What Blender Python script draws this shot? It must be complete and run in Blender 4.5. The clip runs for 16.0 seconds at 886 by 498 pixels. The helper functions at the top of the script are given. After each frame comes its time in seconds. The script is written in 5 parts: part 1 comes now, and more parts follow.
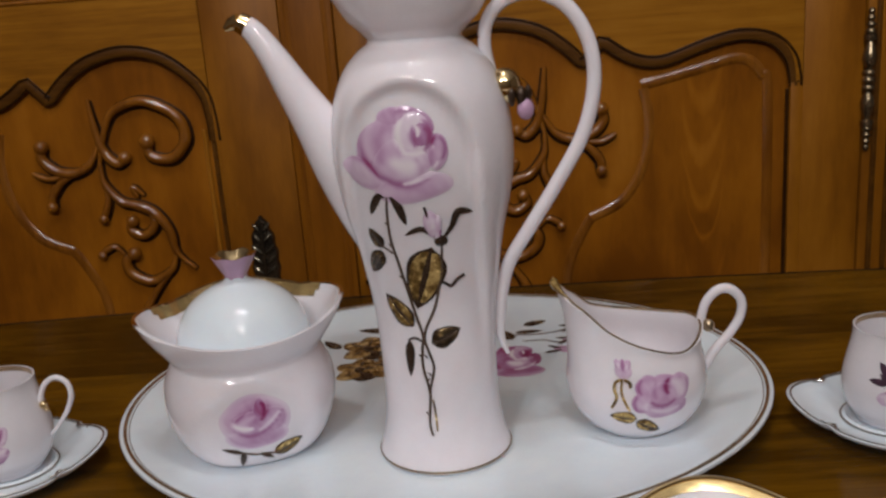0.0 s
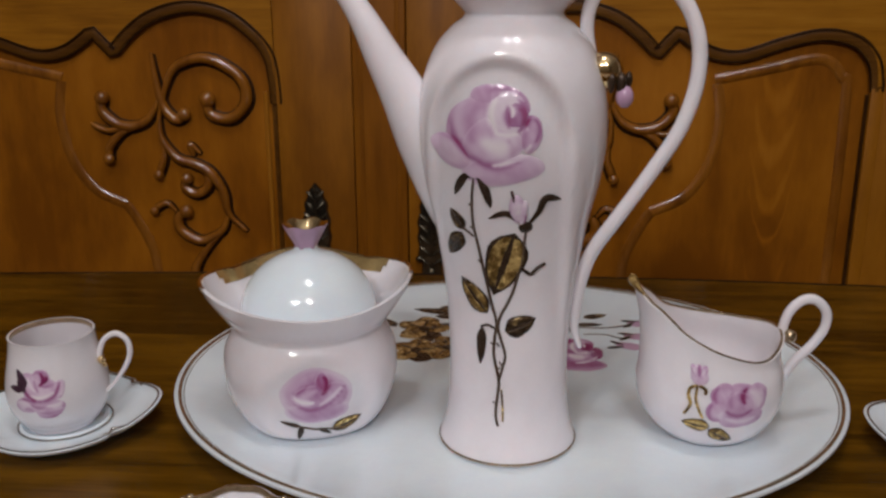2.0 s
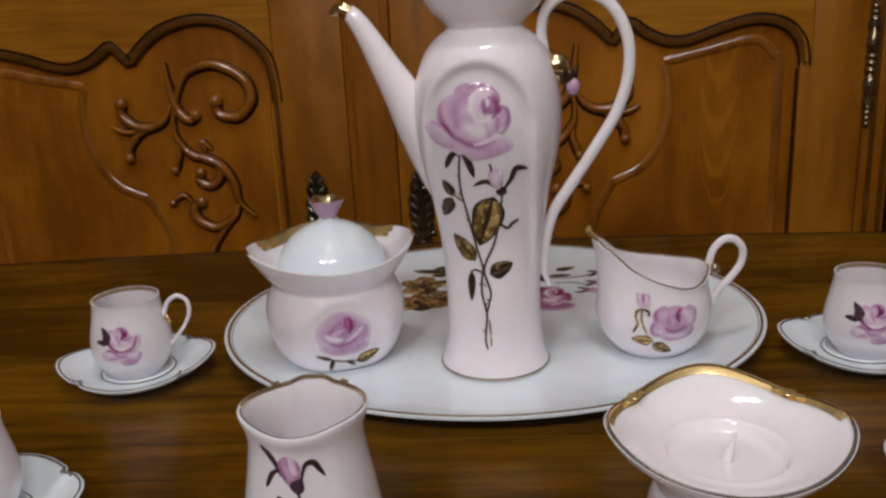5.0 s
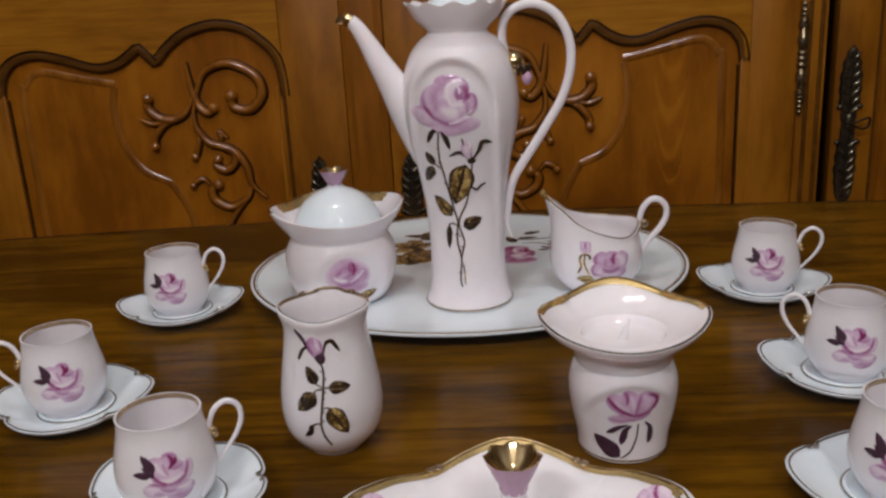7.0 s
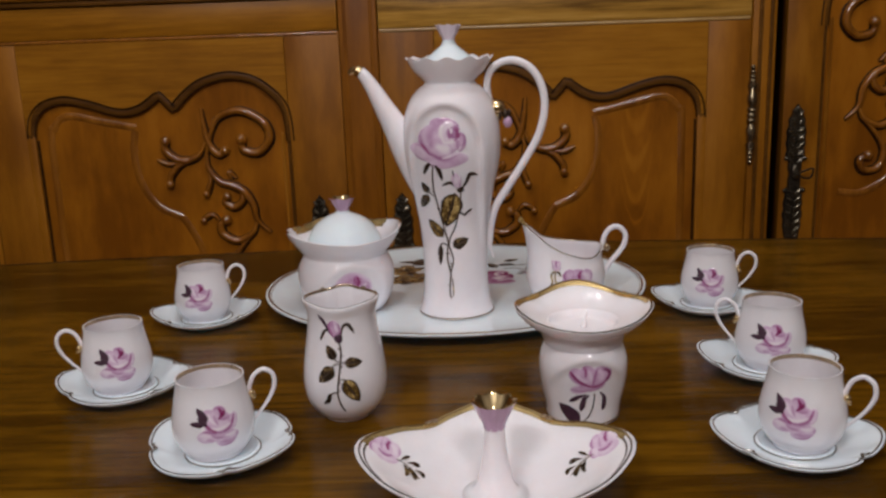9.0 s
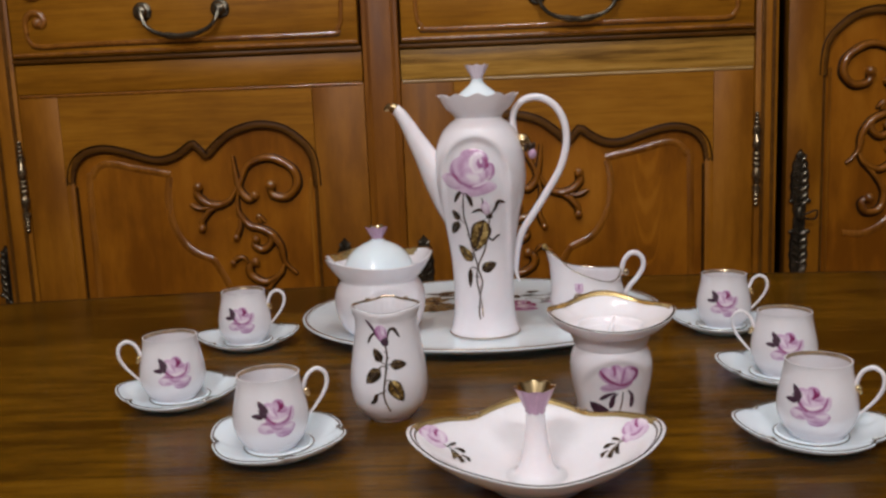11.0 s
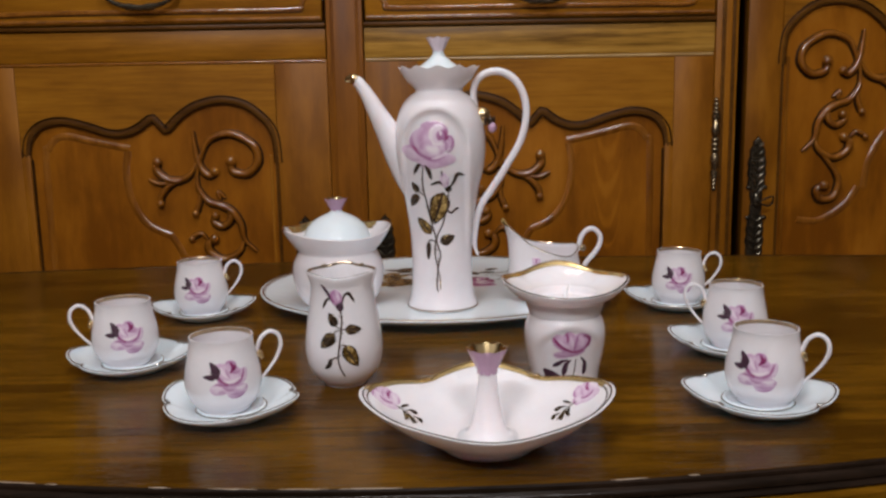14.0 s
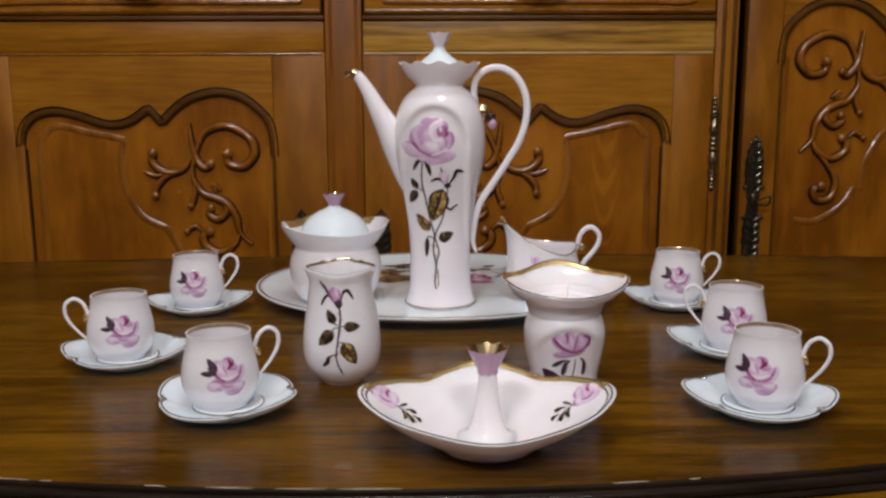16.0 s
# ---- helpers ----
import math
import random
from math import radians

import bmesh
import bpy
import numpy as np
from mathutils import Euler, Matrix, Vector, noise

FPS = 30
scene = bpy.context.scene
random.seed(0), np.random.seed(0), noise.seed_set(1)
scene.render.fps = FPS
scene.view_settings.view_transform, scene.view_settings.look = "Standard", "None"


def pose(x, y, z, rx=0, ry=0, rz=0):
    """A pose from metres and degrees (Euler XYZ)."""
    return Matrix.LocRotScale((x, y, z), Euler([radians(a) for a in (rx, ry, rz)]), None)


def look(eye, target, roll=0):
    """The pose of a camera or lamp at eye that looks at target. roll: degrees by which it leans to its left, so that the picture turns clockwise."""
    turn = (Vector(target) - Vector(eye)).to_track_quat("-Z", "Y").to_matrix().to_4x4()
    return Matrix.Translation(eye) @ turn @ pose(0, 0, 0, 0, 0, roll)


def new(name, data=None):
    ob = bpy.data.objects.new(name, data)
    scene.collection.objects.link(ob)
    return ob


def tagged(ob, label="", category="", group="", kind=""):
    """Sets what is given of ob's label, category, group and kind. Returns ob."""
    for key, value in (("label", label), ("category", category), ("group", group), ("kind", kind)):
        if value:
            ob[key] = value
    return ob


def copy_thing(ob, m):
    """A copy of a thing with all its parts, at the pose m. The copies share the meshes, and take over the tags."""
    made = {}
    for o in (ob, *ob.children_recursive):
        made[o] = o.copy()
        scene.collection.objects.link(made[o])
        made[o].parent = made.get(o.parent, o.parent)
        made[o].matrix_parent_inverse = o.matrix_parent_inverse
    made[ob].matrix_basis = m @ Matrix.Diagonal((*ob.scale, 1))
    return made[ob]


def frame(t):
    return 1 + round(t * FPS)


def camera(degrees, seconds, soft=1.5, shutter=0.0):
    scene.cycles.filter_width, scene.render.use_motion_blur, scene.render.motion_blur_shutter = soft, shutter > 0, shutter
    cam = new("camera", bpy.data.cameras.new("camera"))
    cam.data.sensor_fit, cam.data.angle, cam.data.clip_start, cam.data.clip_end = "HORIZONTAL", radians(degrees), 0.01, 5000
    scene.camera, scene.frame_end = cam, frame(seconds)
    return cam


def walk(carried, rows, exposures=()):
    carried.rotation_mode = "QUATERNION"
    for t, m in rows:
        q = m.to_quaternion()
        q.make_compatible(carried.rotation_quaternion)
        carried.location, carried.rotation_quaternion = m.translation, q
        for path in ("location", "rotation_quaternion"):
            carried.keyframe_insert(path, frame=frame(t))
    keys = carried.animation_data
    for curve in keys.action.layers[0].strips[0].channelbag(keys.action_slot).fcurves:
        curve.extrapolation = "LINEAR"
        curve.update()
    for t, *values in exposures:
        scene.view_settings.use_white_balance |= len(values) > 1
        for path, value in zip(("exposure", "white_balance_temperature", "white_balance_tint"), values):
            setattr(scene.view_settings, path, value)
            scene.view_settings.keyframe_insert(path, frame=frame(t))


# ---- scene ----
from mathutils import noise
from mathutils.bvhtree import BVHTree

cam = camera(52.21, 16.0, soft=2.6)
PATH = [
    (0, (0.0285, -0.0157, 0.7582), (-0.0499, 1.9144, 0.2402), -4.29),
    (0.5, (0.0338, -0.0081, 0.7496), (-0.0407, 1.9101, 0.1885), -3.62),
    (1, (0.0286, 0.0052, 0.7649), (-0.0844, 1.9230, 0.2089), -1.86),
    (1.5, (0.0197, 0.0069, 0.7614), (-0.1349, 1.9211, 0.2030), -1.92),
    (2, (0.0013, -0.0003, 0.7576), (-0.1436, 1.9135, 0.1952), -0.24),
    (2.5, (-0.0045, -0.0010, 0.7545), (-0.1720, 1.8895, 0.1238), -0.25),
    (3, (-0.0054, -0.0280, 0.7627), (-0.1472, 1.8558, 0.1060), -0.28),
    (3.5, (-0.0058, -0.0487, 0.7697), (-0.1098, 1.8244, 0.0765), -1.35),
    (4, (-0.0101, -0.0742, 0.7684), (-0.0950, 1.8071, 0.0952), -2.27),
    (4.2, (-0.0087, -0.0829, 0.7718), (-0.1050, 1.8078, 0.1266), -2.51),
    (6.3, (0.0146, -0.2386, 0.7929), (-0.0953, 1.6768, 0.2282), -3.03),
    (6.5, (0.0147, -0.2557, 0.7976), (-0.0964, 1.6616, 0.2393), -2.34),
    (7, (0.0195, -0.2949, 0.7941), (-0.0785, 1.6121, 0.1993), -3.21),
    (7.5, (0.0211, -0.3317, 0.7937), (-0.0592, 1.5893, 0.2429), -3.01),
    (8, (0.0215, -0.3655, 0.7958), (-0.0459, 1.5629, 0.2695), -2.24),
    (8.5, (0.0185, -0.4027, 0.7943), (-0.0409, 1.5353, 0.3039), -2.20),
    (9, (0.0130, -0.4346, 0.7945), (-0.0375, 1.5079, 0.3210), -2.06),
    (9.2, (0.0117, -0.4439, 0.7884), (-0.0377, 1.5019, 0.3287), -1.96),
    (11.3, (-0.0164, -0.5078, 0.7583), (-0.0670, 1.4655, 0.4370), -2.42),
    (11.5, (-0.0158, -0.5099, 0.7532), (-0.0615, 1.4619, 0.4221), -2.41),
    (12, (-0.0168, -0.5106, 0.7450), (-0.0582, 1.4482, 0.3433), -2.10),
    (12.5, (-0.0155, -0.5117, 0.7502), (-0.0498, 1.4500, 0.3625), -1.18),
    (13, (-0.0131, -0.5112, 0.7521), (-0.0282, 1.4569, 0.3967), -0.96),
    (13.5, (-0.0108, -0.5105, 0.7462), (-0.0060, 1.4599, 0.4033), -1.12),
    (14, (-0.0088, -0.5078, 0.7421), (0.0155, 1.4622, 0.3983), -1.04),
    (14.5, (-0.0097, -0.5045, 0.7392), (0.0297, 1.4623, 0.3784), -1.17),
    (15, (-0.0069, -0.5001, 0.7425), (0.0463, 1.4651, 0.3749), -0.89),
    (15.5, (-0.0128, -0.4990, 0.7444), (0.0372, 1.4671, 0.3812), -0.34),
    (16, (-0.0150, -0.5017, 0.7445), (0.0259, 1.4657, 0.3870), -0.19),
]
walk(cam, [(t, look(eye, target, roll)) for t, eye, target, roll in PATH], exposures=((0, -0.11, 6450, 15.5), (2.5, -0.11, 6440, 15.5), (4.2, -0.06, 6450, 15.5), (8, 0.0, 6460, 15.5), (9.2, 0.0, 6460, 15.5), (11.5, 0.24, 6350, 14), (16, 0.25, 6350, 14)))

# ---- world, lamps ----
TOP = 0.50            # height of the table top
world = bpy.data.worlds.new("room_world")
world.use_nodes = True
world.node_tree.nodes["Background"].inputs[0].default_value = (0.9, 0.95, 1.0, 1)
world.node_tree.nodes["Background"].inputs[1].default_value = 0.003
scene.world = world


def bulb_lamp(name, place, watts, colour, size):
    lamp = bpy.data.lights.new(name, "POINT")
    lamp.energy, lamp.color, lamp.shadow_soft_size = watts, colour, size
    ob = new(name, lamp)
    ob.location = place
    return ob


LAMPS = (Vector((0.34, -1.16, 1.90)), Vector((-0.54, -1.22, 1.90)), Vector((-0.02, 0.16, 2.12)))
ARMS = ((-0.10, 0.03), (0.10, -0.03))
for at, watts in zip(LAMPS, (13.8, 21.6, 8.2)):
    for dx, dy in ARMS:
        bulb_lamp("bulb_light", at + Vector((dx, dy, -0.05)), watts, (1.0, 0.985, 0.970), 0.06)

# ---- materials ----


def node_mat(name):
    m = bpy.data.materials.new(name)
    m.use_nodes = True
    nt = m.node_tree
    return m, nt, nt.nodes["Principled BSDF"]


def noise_node(nt, vec, scale, detail=4.0, rough=0.55):
    n = nt.nodes.new("ShaderNodeTexNoise")
    n.inputs["Scale"].default_value, n.inputs["Detail"].default_value, n.inputs["Roughness"].default_value = scale, detail, rough
    nt.links.new(vec, n.inputs["Vector"])
    return n.outputs["Fac"]


def ramp_node(nt, fac, stops):
    r = nt.nodes.new("ShaderNodeValToRGB")
    while len(r.color_ramp.elements) < len(stops):
        r.color_ramp.elements.new(0.5)
    for e, (p, c) in zip(r.color_ramp.elements, stops):
        e.position, e.color = p, (*c, 1)
    nt.links.new(fac, r.inputs["Fac"])
    return r.outputs["Color"]


def math_node(nt, op, a, b):
    n = nt.nodes.new("ShaderNodeMath")
    n.operation = op
    for k, v in enumerate((a, b)):
        if isinstance(v, (int, float)):
            n.inputs[k].default_value = v
        else:
            nt.links.new(v, n.inputs[k])
    return n.outputs[0]


def bump_node(nt, bsdf, height, strength, distance):
    b = nt.nodes.new("ShaderNodeBump")
    b.inputs["Strength"].default_value, b.inputs["Distance"].default_value = strength, distance
    nt.links.new(height, b.inputs["Height"])
    nt.links.new(b.outputs[0], bsdf.inputs["Normal"])


def glaze(name, colour, rough=0.13, vary=0.05, bump=0.12, metal=0.0, scale=60.0, depth=0.0):
    """Glazed or painted or metal surface with slight unevenness at two scales."""
    m, nt, bsdf = node_mat(name)
    vec = nt.nodes.new("ShaderNodeTexCoord").outputs["Object"]
    big, small = noise_node(nt, vec, scale), noise_node(nt, vec, scale * 9)
    fac = math_node(nt, "ADD", math_node(nt, "MULTIPLY", big, 0.7), math_node(nt, "MULTIPLY", small, 0.3))
    lo, hi = [max(0.0, c * (1 - vary)) for c in colour], [min(1.0, c * (1 + vary)) for c in colour]
    nt.links.new(ramp_node(nt, fac, ((0.3, lo), (0.7, hi))), bsdf.inputs["Base Color"])
    bsdf.inputs["Metallic"].default_value = metal
    if depth:
        bsdf.inputs["Subsurface Weight"].default_value = 0.55
        bsdf.inputs["Subsurface Radius"].default_value = (1.0, 0.85, 0.8)
        bsdf.inputs["Subsurface Scale"].default_value = depth
        bsdf.inputs["Specular IOR Level"].default_value = 0.75
    nt.links.new(math_node(nt, "ADD", math_node(nt, "MULTIPLY", small, rough * 0.5), rough * 0.75), bsdf.inputs["Roughness"])
    bump_node(nt, bsdf, big, bump, 0.002)
    return m


def wood(name, dark, mid, light, axis, rough, stretch=14.0, scale=6.0, bump=0.25, ring=1.0, shine=0.5, pore=0.5, blotch=0.45, sheen=(1.0, 1.0, 1.0), flame=None):
    """Varnished wood with grain along the given axis: broad figure, fine pores, per-piece shift."""
    m, nt, bsdf = node_mat(name)
    co = nt.nodes.new("ShaderNodeTexCoord").outputs["Object"]
    info = nt.nodes.new("ShaderNodeObjectInfo")
    off = nt.nodes.new("ShaderNodeVectorMath")
    off.operation = "ADD"
    comb = nt.nodes.new("ShaderNodeCombineXYZ")
    for k, f in enumerate((7.0, 13.0, 5.0)):
        nt.links.new(math_node(nt, "MULTIPLY", info.outputs["Random"], f), comb.inputs[k])
    nt.links.new(co, off.inputs[0])
    nt.links.new(comb.outputs[0], off.inputs[1])
    mp = nt.nodes.new("ShaderNodeMapping")
    mp.inputs["Scale"].default_value = [1.0 if a == axis else stretch for a in "xyz"]
    nt.links.new(off.outputs[0], mp.inputs["Vector"])
    figure = noise_node(nt, mp.outputs[0], scale * 0.45, 3.0, 0.5)
    grain = noise_node(nt, mp.outputs[0], scale * 1.6, 6.0, 0.62)
    mp2 = nt.nodes.new("ShaderNodeMapping")
    mp2.inputs["Scale"].default_value = [4.0 if a == axis else 160.0 for a in "xyz"]
    nt.links.new(off.outputs[0], mp2.inputs["Vector"])
    pores = noise_node(nt, mp2.outputs[0], 5.0, 2.0, 0.5)
    # rings: the figure folded into bands
    bands = math_node(nt, "PINGPONG", math_node(nt, "MULTIPLY", figure, 7.0), 1.0)
    fac = math_node(nt, "ADD", math_node(nt, "MULTIPLY", bands, 0.28 * ring), math_node(nt, "MULTIPLY", grain, 0.75))
    fac = math_node(nt, "ADD", fac, math_node(nt, "MULTIPLY", math_node(nt, "SUBTRACT", pores, 0.5), pore))
    blot = noise_node(nt, off.outputs[0], 3.0, 2.0, 0.5)
    fac = math_node(nt, "ADD", fac, math_node(nt, "MULTIPLY", math_node(nt, "SUBTRACT", blot, 0.5), blotch))
    mp3 = nt.nodes.new("ShaderNodeMapping")
    mp3.inputs["Scale"].default_value = [5.0 if a == axis else 13.0 for a in "xyz"]
    nt.links.new(off.outputs[0], mp3.inputs["Vector"])
    patch = noise_node(nt, mp3.outputs[0], 1.3, 4.0, 0.6)
    fac = math_node(nt, "ADD", fac, math_node(nt, "MULTIPLY", math_node(nt, "SUBTRACT", patch, 0.5), blotch * 0.9))
    if flame:
        # crotch figure: stacked pale tongues round one upright line
        xyz = nt.nodes.new("ShaderNodeSeparateXYZ")
        nt.links.new(co, xyz.inputs[0])
        wob = math_node(nt, "MULTIPLY", math_node(nt, "SUBTRACT", patch, 0.5), 0.030)
        dx = math_node(nt, "ADD", math_node(nt, "SUBTRACT", xyz.outputs[0], flame), wob)
        sq = math_node(nt, "MULTIPLY", dx, dx)
        lane = nt.nodes.new("ShaderNodeCombineXYZ")
        nt.links.new(math_node(nt, "SUBTRACT", xyz.outputs[2], math_node(nt, "MULTIPLY", sq, 120.0)), lane.inputs[2])
        tongue = noise_node(nt, lane.outputs[0], 17.0, 1.0, 0.5)
        ridge = math_node(nt, "SUBTRACT", 1.0, math_node(nt, "MULTIPLY", math_node(nt, "ABSOLUTE", math_node(nt, "SUBTRACT", tongue, 0.56), 0.0), 15.0))
        near = math_node(nt, "MAXIMUM", math_node(nt, "SUBTRACT", 1.0, math_node(nt, "MULTIPLY", sq, 1500.0)), 0.0)
        fac = math_node(nt, "ADD", fac, math_node(nt, "MULTIPLY", math_node(nt, "MULTIPLY", math_node(nt, "MAXIMUM", ridge, 0.0), near), 0.26))
    nt.links.new(ramp_node(nt, fac, ((0.22, dark), (0.52, mid), (0.85, light))), bsdf.inputs["Base Color"])
    bsdf.inputs["Specular Tint"].default_value = (*sheen, 1)
    nt.links.new(math_node(nt, "ADD", math_node(nt, "MULTIPLY", grain, 0.16), rough - 0.08), bsdf.inputs["Roughness"])
    bsdf.inputs["Specular IOR Level"].default_value = shine
    bump_node(nt, bsdf, math_node(nt, "ADD", pores, grain), bump, 0.0006)
    return m


PINK = glaze("pink_porcelain", (0.905, 0.860, 0.888), 0.05, 0.03, depth=0.005)
WHITE = glaze("white_porcelain", (0.815, 0.905, 1.0), 0.05, 0.03, depth=0.005)
GOLD = glaze("gold_lustre", (0.80, 0.62, 0.34), 0.13, 0.08, 0.10, 1.0, 60.0)
BANDGOLD = glaze("satin_gold_band", (0.80, 0.60, 0.27), 0.22, 0.22, 0.30, 0.75, 45.0)
GOLDLINE = glaze("grey_gold_line", (0.36, 0.34, 0.31), 0.20, 0.45, 0.2, 0.75, 90.0)


def lustre(name, dark, mid, bright, spread, scale=330.0):
    """Brushed-on bronze lustre: brown paint with broken gold glints."""
    m, nt, bsdf = node_mat(name)
    vec = nt.nodes.new("ShaderNodeTexCoord").outputs["Object"]
    big, small = noise_node(nt, vec, scale, 3.0, 0.6), noise_node(nt, vec, scale * 3.1, 2.0)
    fac = math_node(nt, "ADD", math_node(nt, "MULTIPLY", big, 0.75), math_node(nt, "MULTIPLY", small, 0.25))
    nt.links.new(ramp_node(nt, fac, ((0.40 - spread, dark), (0.52 - spread, mid), (0.66 - spread, bright))), bsdf.inputs["Base Color"])
    bsdf.inputs["Metallic"].default_value = 0.45
    nt.links.new(math_node(nt, "ADD", math_node(nt, "MULTIPLY", small, 0.15), 0.18), bsdf.inputs["Roughness"])
    bump_node(nt, bsdf, fac, 0.7, 0.0012)
    return m


LEAFGOLD = lustre("bronze_gold_paint", (0.05, 0.028, 0.010), (0.26, 0.16, 0.045), (0.85, 0.62, 0.24), 0.03, 120.0)
UMBER = lustre("umber_lustre_paint", (0.035, 0.022, 0.012), (0.10, 0.062, 0.028), (0.50, 0.36, 0.15), -0.03, 130.0)
RIMGOLD = glaze("brown_gold_rim", (0.52, 0.40, 0.26), 0.20, 0.3, 0.15, 0.85, 90.0)
LEAFDARK = glaze("dark_brown_paint", (0.050, 0.030, 0.018), 0.28, 0.5, 0.3, 0.35, 240.0)
STEM = glaze("brown_stem_paint", (0.10, 0.065, 0.04), 0.4, 0.3, 0.2, 0.3, 200.0)
PLUM = glaze("dark_plum_paint", (0.06, 0.025, 0.045), 0.35, 0.4, 0.2, 0.0, 240.0)
LILAC = glaze("lilac_paint", (0.52, 0.33, 0.47), 0.2, 0.08, 0.1, 0.0, 120.0)


TINTS = ((0.87, 0.80, 0.83), (0.78, 0.66, 0.76), (0.62, 0.42, 0.59), (0.42, 0.20, 0.37), (0.30, 0.035, 0.14), (0.10, 0.012, 0.05))


def tint(k):
    """A colour on the painter's scale: 0 bare porcelain, 1 pale pink, 2 lilac, 3 deep lilac, 4 magenta, 5 plum."""
    k = min(4.999, max(0.0, k))
    i = int(k)
    return [TINTS[i][c] * (1 - k + i) + TINTS[i + 1][c] * (k - i) for c in range(3)]


BRUSHED, _nt, _b = node_mat("brushed_rose_paint")
_at = _nt.nodes.new("ShaderNodeAttribute")
_at.attribute_name = "paint"
_nt.links.new(_at.outputs["Color"], _b.inputs["Base Color"])
_b.inputs["Roughness"].default_value = 0.15
bump_node(_nt, _b, noise_node(_nt, _nt.nodes.new("ShaderNodeTexCoord").outputs["Object"], 200.0), 0.12, 0.001)

BRASS = glaze("aged_brass", (0.26, 0.20, 0.12), 0.24, 0.5, 0.3, 0.9, 90.0)
BRONZE = glaze("aged_bronze", (0.13, 0.112, 0.080), 0.22, 0.6, 0.4, 0.9, 90.0)
OAK_X = wood("oak_rail", (0.2033, 0.0734, 0.0032), (0.3274, 0.1294, 0.0065), (0.4266, 0.1855, 0.0160), "x", 0.38, 18.0, 5.4, 0.12, 0.10, 0.20, 0.26, 0.75)
OAK_FIGURED = wood("figured_oak", (0.150, 0.0680, 0.0090), (0.420, 0.2150, 0.0330), (0.600, 0.3500, 0.0850), "x", 0.38, 20.0, 4.2, 0.16, 0.8, 0.22, 0.45, 0.4)
OAK_PANEL = wood("oak_panel", (0.1834, 0.0564, 0.0023), (0.3125, 0.1057, 0.0046), (0.4266, 0.1604, 0.0125), "z", 0.38, 5.5, 2.6, 0.06, 0.10, 0.18, 0.08, 1.05)
OAK_Z = wood("oak_stile", (0.1834, 0.0614, 0.0028), (0.2957, 0.1090, 0.0058), (0.3918, 0.1576, 0.0145), "z", 0.40, 7.0, 2.8, 0.06, 0.10, 0.18, 0.10, 0.95)
OAK_POST = wood("dark_oak_post", (0.1389, 0.0425, 0.0020), (0.2381, 0.0802, 0.0040), (0.3224, 0.1188, 0.0095), "z", 0.40, 10.0, 3.2, 0.12, 0.15, 0.18, 0.22, 0.7)
# Painted highlight: pale wood for the right door's top bead only.
OAK_EDGE = wood("pale_highlight_oak", (0.30, 0.165, 0.050), (0.46, 0.290, 0.110), (0.60, 0.410, 0.190), "x", 0.26, 14.0, 7.0, 0.12, 0.2, 0.6)
OAK_FLAME = wood("flame_oak_panel", (0.1834, 0.0564, 0.0023), (0.3125, 0.1057, 0.0046), (0.4266, 0.1604, 0.0125), "z", 0.38, 5.5, 2.6, 0.06, 0.10, 0.18, 0.08, 1.05, flame=0.284)
OAK_CARVE = wood("oak_carving", (0.1488, 0.0466, 0.0036), (0.2628, 0.0921, 0.0075), (0.3670, 0.1397, 0.0160), "z", 0.17, 5.0, 9.0, 0.16, 0.6, 0.9, 0.30)
# Dark oak; also colours the painted shade strips around the carved scrolls.
OAK_DARK = wood("dark_oak_and_shade", (0.014, 0.0050, 0.0008), (0.030, 0.0110, 0.0020), (0.055, 0.0220, 0.0045), "x", 0.36, shine=0.14)
TABLE = wood("dark_walnut_board", (0.0540, 0.0222, 0.0010), (0.1360, 0.0590, 0.0028), (0.2050, 0.0940, 0.0070), "x", 0.125, 11.0, 5.4, 0.42, 0.20, 0.13, 0.24, 1.0, sheen=(1.0, 0.72, 0.42))
TABLE_EDGE = wood("ebonised_edge", (0.005, 0.003, 0.002), (0.013, 0.008, 0.005), (0.024, 0.014, 0.009), "x", 0.24, 10.0, 6.0, 0.25, 1.0, 0.14)
WORN = wood("bare_worn_wood", (0.30, 0.22, 0.15), (0.45, 0.36, 0.27), (0.6, 0.5, 0.4), "x", 0.5)
WALL = glaze("painted_plaster", (0.13, 0.096, 0.064), 0.8, 0.05, 0.4, 0.0, 4.0)
CEIL = glaze("white_ceiling_paint", (0.48, 0.47, 0.45), 0.85, 0.03, 0.3, 0.0, 4.0)
FLOOR = wood("floor_boards", (0.10, 0.05, 0.02), (0.20, 0.11, 0.05), (0.30, 0.18, 0.09), "y", 0.4)
GLASS, _nt, _b = node_mat("bulb_glass")
_b.inputs["Base Color"].default_value = (1.0, 0.95, 0.88, 1)
_b.inputs["Emission Color"].default_value = (1.0, 0.88, 0.72, 1)
_b.inputs["Emission Strength"].default_value = 6.0

# ---- mesh helpers ----


def mesh_of(name, verts, faces, angle=38.0, materials=()):
    me = bpy.data.meshes.new(name)
    me.from_pydata([tuple(v) for v in verts], [], faces)
    me.validate()
    bm = bmesh.new()
    bm.from_mesh(me)
    bmesh.ops.recalc_face_normals(bm, faces=bm.faces)
    bm.to_mesh(me)
    bm.free()
    me.polygons.foreach_set("use_smooth", [True] * len(me.polygons))
    me.set_sharp_from_angle(angle=radians(angle))
    for m in materials:
        me.materials.append(m)
    return me


def part(name, geo, material, parent=None, label="", angle=38.0):
    """One mesh object from (verts, faces), under a thing or a part."""
    ob = new(name, mesh_of(name, *geo, angle=angle, materials=(material,)))
    if parent:
        ob.parent = parent
    return tagged(ob, label)


def thing(name, label, category, group="", kind=""):
    return tagged(new(name), label, category, group, kind)


